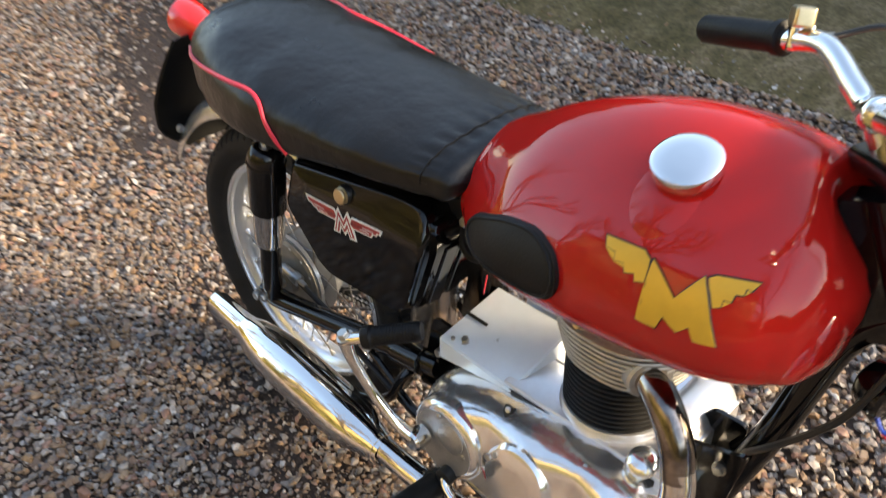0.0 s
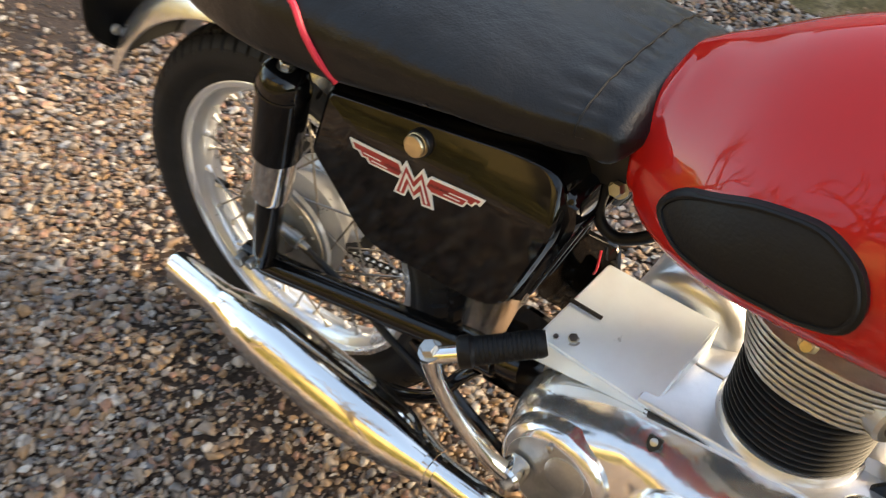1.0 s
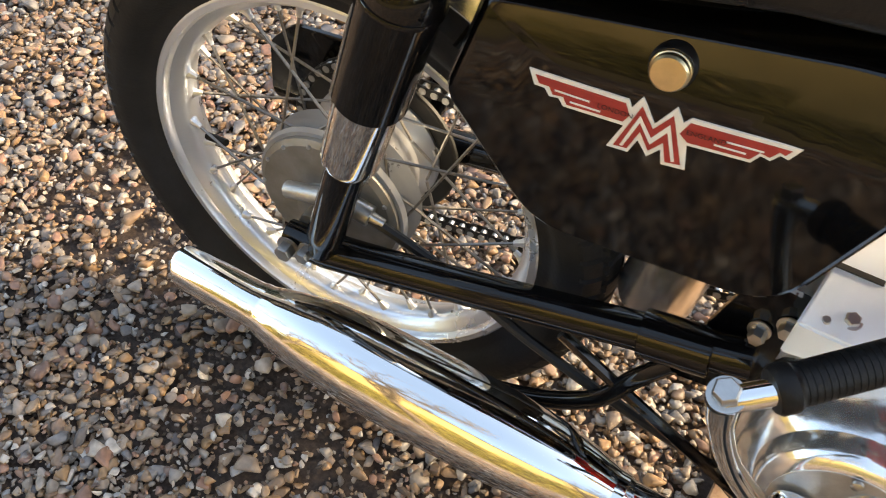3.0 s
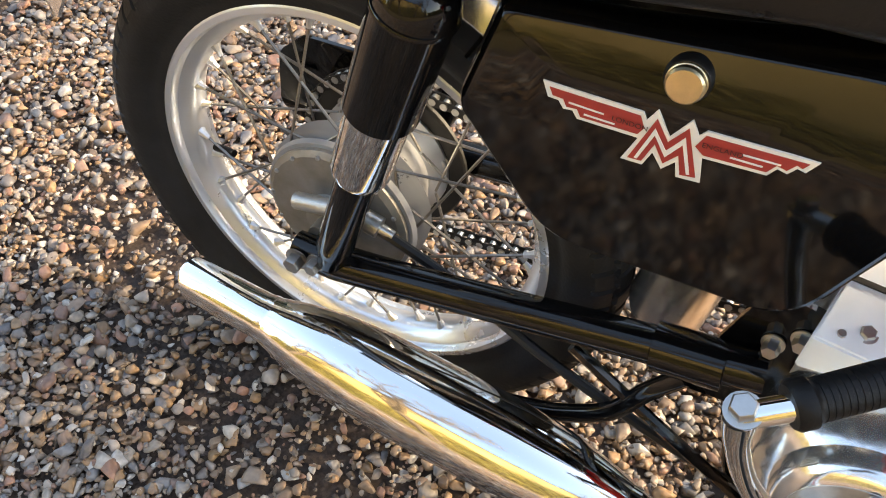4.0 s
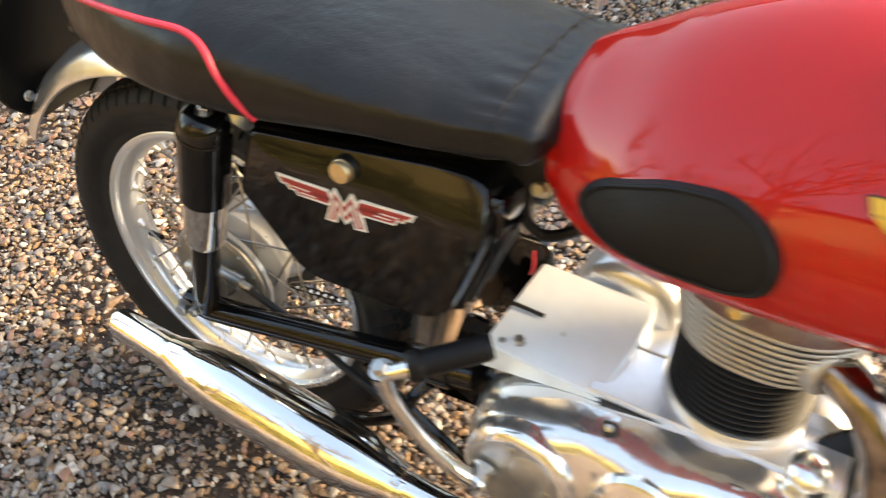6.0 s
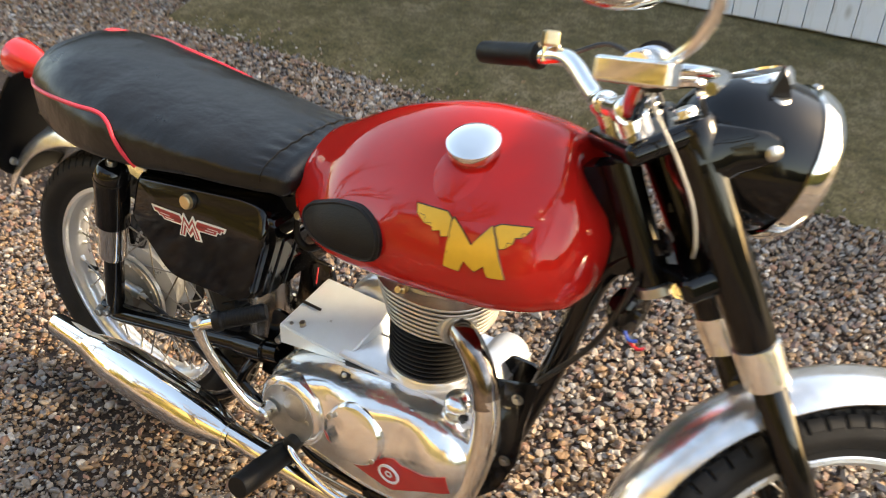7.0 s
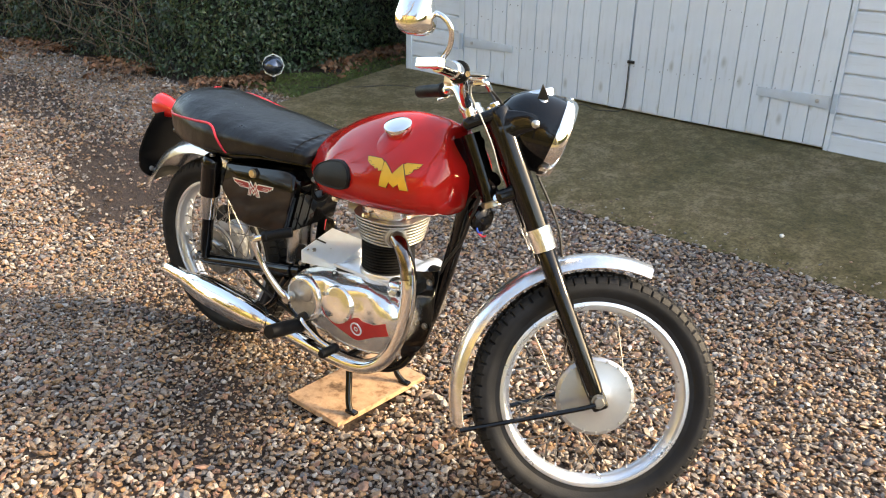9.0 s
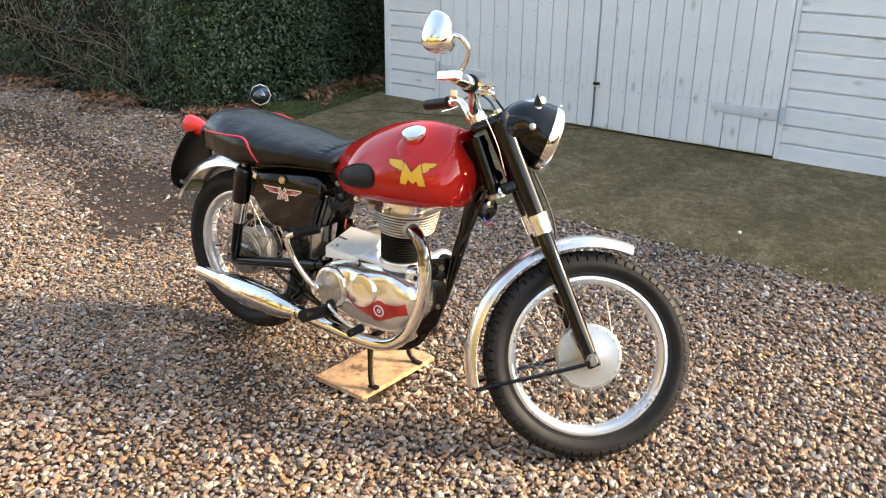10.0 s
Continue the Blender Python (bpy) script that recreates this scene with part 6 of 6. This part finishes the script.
for i in range(8):
    w = 0.081 + 0.0022 * i
    poly = []
    for a in np.linspace(0, 2 * math.pi, 48, endpoint=False):
        ca, sa = math.cos(a), math.sin(a)
        rr = (abs(ca) ** 2.3 + abs(sa) ** 2.3) ** (-1 / 2.3) * w * (1 + 0.05 * max(0, ca))
        poly.append((0.701 + rr * ca, rr * sa - 0.003))
    z = 0.540 + 0.0095 * i
    bm = loft([[Vector((x, y, z)) for x, y in poly], [Vector((0.70 + (x - 0.70) * 1.01, y * 1.01, z + 0.0014)) for x, y in poly], [Vector((0.70 + (x - 0.70) * 1.01, y * 1.01, z + 0.0028)) for x, y in poly], [Vector((x, y, z + 0.0042)) for x, y in poly]])
    part("head_fin", bm, CASTALLOY, head, "alloy cooling fin", sharp=50)
part("rocker_box", loft([[Vector((0.70 + sx * math.cos(a) * (abs(math.cos(a)) ** 3 + abs(math.sin(a)) ** 3) ** (-1 / 3), sy * math.sin(a) * (abs(math.cos(a)) ** 3 + abs(math.sin(a)) ** 3) ** (-1 / 3), z)) for a in np.linspace(0, 2 * math.pi, 36, endpoint=False)] for sx, sy, z in ((0.076, 0.074, 0.612), (0.075, 0.073, 0.640), (0.06, 0.06, 0.652))]), POLISHED, head, "polished rocker cover")
part("plug_cap", lathe([(0, 0.009), (0.008, 0.009), (0.010, 0.006), (0.016, 0.005)], (0.680, -0.080, 0.612), (-0.1, -1, 0.4), 14), BRASS, head, "brass sparking plug end")
part("exhaust_stub", lathe([(-0.03, 0.030), (0.012, 0.030), (0.015, 0.027), (0.015, 0.020)], (0.760, -0.061, 0.572), (0.80, -0.55, 0), 24), CASTALLOY, head, "finned exhaust port stub")
part("dynamo", lathe([(-0.07, 0.020), (-0.069, 0.032), (-0.06, 0.035), (0.045, 0.035), (0.053, 0.032), (0.054, 0.02)], (0.780, 0.050, 0.430), (0, 1, 0), 32), ALLOY, engine, "round satin alloy dynamo")

# gearbox on the far side and the dark plate that carries it
part("gearbox", lathe([(0, 0.002), (0, 0.052), (0.006, 0.064), (0.016, 0.069), (0.070, 0.069), (0.082, 0.064), (0.088, 0.052), (0.088, 0.002)], (0.552, 0.034, 0.438), (0, 1, 0), 48), ALLOY, bike, "rounded bare alloy gearbox", sharp=40)
part("engine_plate", prism(rounded([(0.375, 0.385), (0.452, 0.385), (0.470, 0.470), (0.462, 0.512), (0.40, 0.512)], 0.010), 0.022, 0.030, 0.002, 2), BLACK, bike, "black steel engine plate")

# folded metal cover behind the cylinder
bm = bmesh.new()
a = [(0.436, -0.087, 0.447), (0.577, -0.087, 0.435), (0.590, 0.026, 0.482), (0.457, 0.020, 0.491)]
lo = [(0.436, -0.0875, 0.408), (0.577, -0.0875, 0.428), (0.590, 0.0265, 0.43), (0.457, 0.0205, 0.42)]
t = [bm.verts.new(p) for p in a]
b = [bm.verts.new(p) for p in lo]
bm.faces.new(t)
bm.faces.new(b[::-1])
for i in range(4):
    j = (i + 1) % 4
    bm.faces.new((t[j], t[i], b[i], b[j]))
bmesh.ops.bevel(bm, geom=bm.edges[:], offset=0.002, segments=2, affect="EDGES")
cover = part("metal_cover", bm, SHEET, bike, "folded bare aluminium cover with a slot")
# solid black bar on the uncut sheet, painted as the slot's dark inside
part("slot", box(0.040, 0.0050, 0.002, (0.465, -0.036, 0.4675), 0.0006, 1, Matrix.Rotation(radians(22), 4, "X") @ Matrix.Rotation(radians(5), 4, "Y")), IRON, cover, "dark bar standing for the shade in a slot")
part("bolt", bolt((0.472, -0.068, 0.4498), (0, -0.33, 1), 0.006, 0.006), STEEL, cover)
part("screw", lathe([(0, 0.004), (0.003, 0.003)], (0.455, -0.076, 0.4486), (0, -0.33, 1), 12), STEEL, cover)

# exhaust
sil_a, sil_b = Vector((-0.117, -0.140, 0.234)), Vector((0.375, -0.163, 0.222))
L = (sil_b - sil_a).length
prof = [(0.004, 0.0205), (0.0, 0.0225), (0.004, 0.0240), (0.088, 0.0245), (0.092, 0.0258), (0.098, 0.0258), (0.102, 0.027), (0.13, 0.0345), (0.17, 0.0415), (0.22, 0.0455), (0.30, 0.0465), (0.37, 0.0455), (0.42, 0.0415), (0.455, 0.0345), (0.485, 0.0265), (0.500, 0.0225), (L, 0.0215)]
def slash(bm):
    """Cuts the tail end on the slant, longer at the top."""
    d = (sil_b - sil_a).normalized()
    for v in bm.verts:
        k = (v.co - sil_a).dot(d)
        if k < 0.02:
            v.co -= d * (v.co.z - sil_a.z) * 0.42
    return bm


silencer = part("silencer", slash(lathe(prof, sil_a, sil_b - sil_a, 48)), CHROME, bike, "long chromed silencer", sharp=40)
# black disc on the closed end, in place of the shade inside the outlet
part("bore", slash(lathe([(-0.0004, 0.002), (-0.0004, 0.0195)], sil_a, sil_b - sil_a, 24)), IRON, silencer, "black disc standing for the shaded silencer bore")
part("clamp", lathe([(0.478, 0.024), (0.479, 0.0275), (0.492, 0.0265), (0.493, 0.023)], sil_a, sil_b - sil_a, 32), CHROME, silencer)
pts = [(0.360, -0.1625, 0.2265), (0.44, -0.160, 0.216), (0.517, -0.154, 0.205), (0.60, -0.150, 0.197), (0.68, -0.147, 0.196), (0.74, -0.140, 0.207), (0.79, -0.130, 0.245), (0.823, -0.120, 0.310), (0.842, -0.110, 0.391), (0.845, -0.103, 0.460), (0.838, -0.0985, 0.500)]
pipe = part("exhaust_pipe", tube(pts, 0.0208, 28, 8), CHROME, bike, "curved chrome exhaust pipe")
# elbow coloured dark, so that the red tank hardly mirrors in it
part("elbow", tube([(0.841, -0.1005, 0.485), (0.830, -0.095, 0.524), (0.803, -0.085, 0.560), (0.768, -0.066, 0.572), (0.725, -0.038, 0.573)], 0.0209, 28, 8), DARKCHROME, pipe, "chrome elbow darkened in colour to mute the mirrored tank")

# kickstart, gear lever, footrests, stand
kick = part("kickstart", tube([(0.480, -0.190, 0.352), (0.458, -0.200, 0.375), (0.425, -0.212, 0.425), (0.405, -0.222, 0.475), (0.397, -0.225, 0.508)], [0.011, 0.009, 0.008, 0.0085, 0.011], 14), CHROME, bike, "chromed kickstart lever")
part("boss", lathe([(-0.015, 0.016), (0.008, 0.017), (0.012, 0.014)], (0.485, -0.186, 0.348), (-0.03, -1, 0.05), 20), CHROME, kick)
part("pivot_bolt", bolt((0.397, -0.225, 0.514), (-0.2, -0.3, 1), 0.009, 0.010), STEEL, kick)
part("pedal_arm", tube([(0.397, -0.226, 0.509), (0.424, -0.211, 0.520)], 0.009, 12, smooth=False), CHROME, kick)
part("pedal_rubber", grip((0.484, -0.163, 0.537), (0.420, -0.213, 0.519), 0.0140, RUBBER, "", "", 14), RUBBER, kick, "ribbed black kickstart rubber")
gear = part("gear_lever", tube([(0.535, -0.178, 0.300), (0.548, -0.190, 0.290), (0.60, -0.196, 0.268), (0.645, -0.197, 0.258), (0.670, -0.196, 0.262)], [0.010, 0.007, 0.0065, 0.0065, 0.008], 12), CHROME, bike, "chromed gear lever")
part("boss", lathe([(0, 0.014), (0.02, 0.014), (0.022, 0.011)], (0.535, -0.165, 0.302), (0, -1, 0), 18), IRON, gear)
part("lever_rubber", grip((0.668, -0.246, 0.262), (0.672, -0.190, 0.263), 0.0125, RUBBER, "", "", 8), RUBBER, gear, "black gear lever rubber")
for s in (-1, 1):
    fr = part("footrest", tube([(0.517, 0.09 * s, 0.255), (0.517, 0.17 * s, 0.270)], 0.010, 10, smooth=False), BLACK, bike, "black footrest")
    part("footrest_rubber", grip((0.527, 0.298 * s, 0.300), (0.517, 0.172 * s, 0.271), 0.0195, RUBBER, "", ""), RUBBER, fr, "black footrest rubber")
for s, foot in ((-1, (0.664, -0.128, 0.027)), (1, (0.676, 0.094, 0.027))):
    leg = part("stand_leg", tube([(0.618, 0.085 * s, 0.170), (0.63, 0.095 * s, 0.12), (0.652, foot[1] * 0.95, 0.055), foot], [0.011, 0.010, 0.009, 0.009], 12), BLACK, bike, "black centre stand leg")
    part("stand_foot", box(0.036, 0.02, 0.010, (foot[0] + 0.006, foot[1], 0.027), 0.003, 2), BLACK, leg)
part("stand_cross_tube", tube([(0.618, -0.085, 0.170), (0.618, 0.085, 0.170)], 0.011, 12, smooth=False), BLACK, bike)


# ---- gravel ----
def pebble_mesh(name, centres, size, subdiv, seed):
    """Rounded irregular stones, one island each, in one mesh."""
    rng = np.random.default_rng(seed)
    bm = bmesh.new()
    bmesh.ops.create_icosphere(bm, subdivisions=subdiv, radius=1)
    bv = np.array([v.co[:] for v in bm.verts])
    bf = np.array([[v.index for v in f.verts] for f in bm.faces])
    bm.free()
    n, k = len(centres), len(bv)
    var = 24
    shapes = []
    for i in range(var):
        off = Vector((i * 7.3, 1.1, 2.2))
        q = np.array([v * (1 + 0.34 * noise.noise(Vector(v) * 1.1 + off) + 0.12 * noise.noise(Vector(v) * 2.6 + off)) for v in bv])
        # a flattened facet or two, as on broken flint
        for _ in range(8):
            d = rng.normal(size=3)
            d /= np.linalg.norm(d)
            h = q @ d
            q = q - np.outer(np.clip(h - rng.uniform(0.36, 0.66), 0, None) * 0.92, d)
        shapes.append(q)
    shapes = np.array(shapes)
    pick = rng.integers(0, var, n)
    sc = np.stack([rng.uniform(0.85, 1.35, n), rng.uniform(0.65, 1.05, n), rng.uniform(0.40, 0.72, n)], -1) * (size * 0.60)[:, None]
    a = rng.uniform(0, 2 * np.pi, n)
    tilt = rng.normal(0, 0.35, n)
    v = shapes[pick] * sc[:, None, :]
    ct, st = np.cos(tilt)[:, None], np.sin(tilt)[:, None]
    x, z = v[..., 0] * ct - v[..., 2] * st, v[..., 0] * st + v[..., 2] * ct
    ca, sa = np.cos(a)[:, None], np.sin(a)[:, None]
    out = np.stack([x * ca - v[..., 1] * sa, x * sa + v[..., 1] * ca, z], -1) + centres[:, None, :]
    faces = (bf[None] + (np.arange(n) * k)[:, None, None]).reshape(-1, 3)
    me = bpy.data.meshes.new(name)
    me.vertices.add(n * k)
    me.vertices.foreach_set("co", out.ravel())
    me.loops.add(faces.size)
    me.loops.foreach_set("vertex_index", faces.ravel().astype(np.int32))
    me.polygons.add(len(faces))
    me.polygons.foreach_set("loop_start", (np.arange(len(faces)) * 3).astype(np.int32))
    me.polygons.foreach_set("use_smooth", np.full(len(faces), subdiv > 1))
    me.update(calc_edges=True)
    if subdiv > 1:
        me.set_sharp_from_angle(angle=radians(20))
    me.update(calc_edges=True)
    me.materials.append(GRIT if name == "grit" else GRAVEL)
    return new(name, me)


def scatter(x0, x1, y0, y1, step, seed):
    rng = np.random.default_rng(seed)
    gx, gy = np.meshgrid(np.arange(x0, x1, step), np.arange(y0, y1, step))
    p = np.stack([gx.ravel(), gy.ravel()], -1)
    return p + rng.uniform(-0.55, 0.55, p.shape) * step, rng


def bare(p):
    """How bare the drive is: 0 for deep gravel, 1 for the worn, damp wheel track."""
    x, y = p[:, 0], p[:, 1]
    at = [-4.4, -3.4, -2.7, -2.2, -1.9, -1.4, -1.1, -0.6, -0.25]
    mid = np.interp(x, at, [1.20, 1.17, 1.02, 0.90, 0.80, 0.62, 0.52, 0.28, 0.16])
    half = np.interp(x, at, [0.24, 0.24, 0.18, 0.22, 0.29, 0.30, 0.25, 0.2, 0.06])
    amount = np.interp(x, at, [0.74, 0.78, 0.50, 0.82, 0.96, 0.97, 0.97, 0.97, 0.97])
    wob = np.array([noise.noise(Vector((a * 1.6, b * 1.6, 5))) + 0.5 * noise.noise(Vector((a * 4.5, b * 4.5, 2))) for a, b in p])
    fine = np.array([noise.noise(Vector((a * 6, b * 6, 9))) for a, b in p])
    track = amount * np.clip((1.6 - np.abs(y - mid - 0.12 * wob - 0.05 * fine) / half) / 0.85, 0, 1) * (x < -0.25) * (0.985 + 0.15 * np.minimum(fine, 0)) * np.interp(x, [-1.25, -0.95, -0.5], [1.0, 0.2, 0.0])
    # darker band along the bike: bare soil that also deepens the bike's soft shadow
    s2 = np.clip((x + 0.75) / 1.25, 0, 1)
    strip = 0.60 * np.clip(1.5 - np.abs(y - (0.20 - 0.60 * s2) - 0.06 * wob) / 0.15, 0, 1) * np.interp(x, [-0.8, -0.4, 0.45, 0.75], [0.15, 1.0, 1.0, 0.0])
    return np.clip(np.maximum(track, strip) + 0.10 * (fine > 0.25) + 0.04 * (wob > 0.2), 0, 0.985)


def allowed(p):
    x, y = p[:, 0], p[:, 1]
    ok = (y < apron_front(x) - 0.004) | (x < -1.96)
    ok &= ~((x < -1.85) & (y > 2.34)) & ~((x < -2.55) & (y > 2.05 - 0.5 * (x + 2.55) * (x > -2.9)))
    ok &= ~((x > 0.462) & (x < 0.695) & (y > -0.17) & (y < 0.165))
    return ok


def build_gravel():
    near = (-0.92, 0.70, -0.48, 0.62)
    inside = lambda p, q: (p[:, 0] > q[0]) & (p[:, 0] < q[1]) & (p[:, 1] > q[2]) & (p[:, 1] < q[3])
    trodden = lambda p: (p[:, 1] > -1.25) & (p[:, 0] > -2.2 - 2.0 * p[:, 1]) & (p[:, 0] < 2.6 + 1.5 * np.minimum(p[:, 1], 0))
    by_garage = lambda p: trodden(p) & (p[:, 0] > -2.3)
    thinning = lambda p: ~trodden(p) & (np.minimum(3.8 - p[:, 0], p[:, 1] + 2.7) > 0.6 * np.modf(np.abs(np.sin(p[:, 0] * 91.7 + p[:, 1] * 57.3) * 437.5))[0])
    beds = (("gravel_near", near, lambda p: p[:, 0] < 9, 0.0099, 0.0140, 2, 21),
            ("gravel_middle", (-2.3, 2.6, -1.25, 2.36), lambda p: by_garage(p) & ~inside(p, near), 0.0124, 0.0170, 1, 22),
            ("gravel_hedge", (-4.2, -2.3, 0.0, 2.30), trodden, 0.0142, 0.0185, 1, 25),
            ("gravel_distant", (-7.0, -4.2, 0.0, 2.30), trodden, 0.0180, 0.0235, 1, 27),
            ("gravel_far", (-4.0, 3.8, -2.7, 1.85), thinning, 0.031, 0.041, 1, 23),
            ("gravel_fines", (-0.85, 0.55, -0.42, 0.55), trodden, 0.0082, 0.0068, 1, 26),
            ("grit", (-4.4, 0.8, -0.6, 1.6), trodden, 0.0125, 0.0068, 1, 24))
    for name, area, where, step, size, sub, seed in beds:
        p, rng = scatter(area[0], area[1], area[2], area[3], step, seed)
        p = p[allowed(p) & where(p)]
        u = rng.uniform(size=len(p))
        p = p[u < bare(p) * 0.9] if name == "grit" else p[u > bare(p)]
        s = size * np.clip(rng.lognormal(0, 0.32, len(p)), 0.45, 2.1)
        z = rng.uniform(-0.012, 0.004, len(p)) - 0.002 + 0.10 * (s - size)
        ob = pebble_mesh(name, np.concatenate([p, z[:, None]], 1), s, sub, seed + 50)
        tagged(ob, "fine dark grit trodden into the soil" if name == "grit" else "loose brown, tan and grey river gravel", "gravel", kind="stuff")


build_gravel()


def build_strays():
    """Single stones kicked up onto the edge of the apron."""
    rng = np.random.default_rng(77)
    n = 420
    x = rng.uniform(-1.85, 3.2, n)
    off = rng.exponential(0.045, n)
    y = apron_front(x) + 0.005 + off
    z = np.array([apron_height(k) for k in off / (WALL_Y + 0.05 - apron_front(x))]) + 0.002
    s = 0.012 * np.clip(rng.lognormal(0, 0.4, n), 0.4, 1.7)
    tagged(pebble_mesh("gravel_strays", np.stack([x, y, z], -1), s, 1, 78), "single gravel stones strewn on the apron edge", "gravel", kind="stuff")


build_strays()
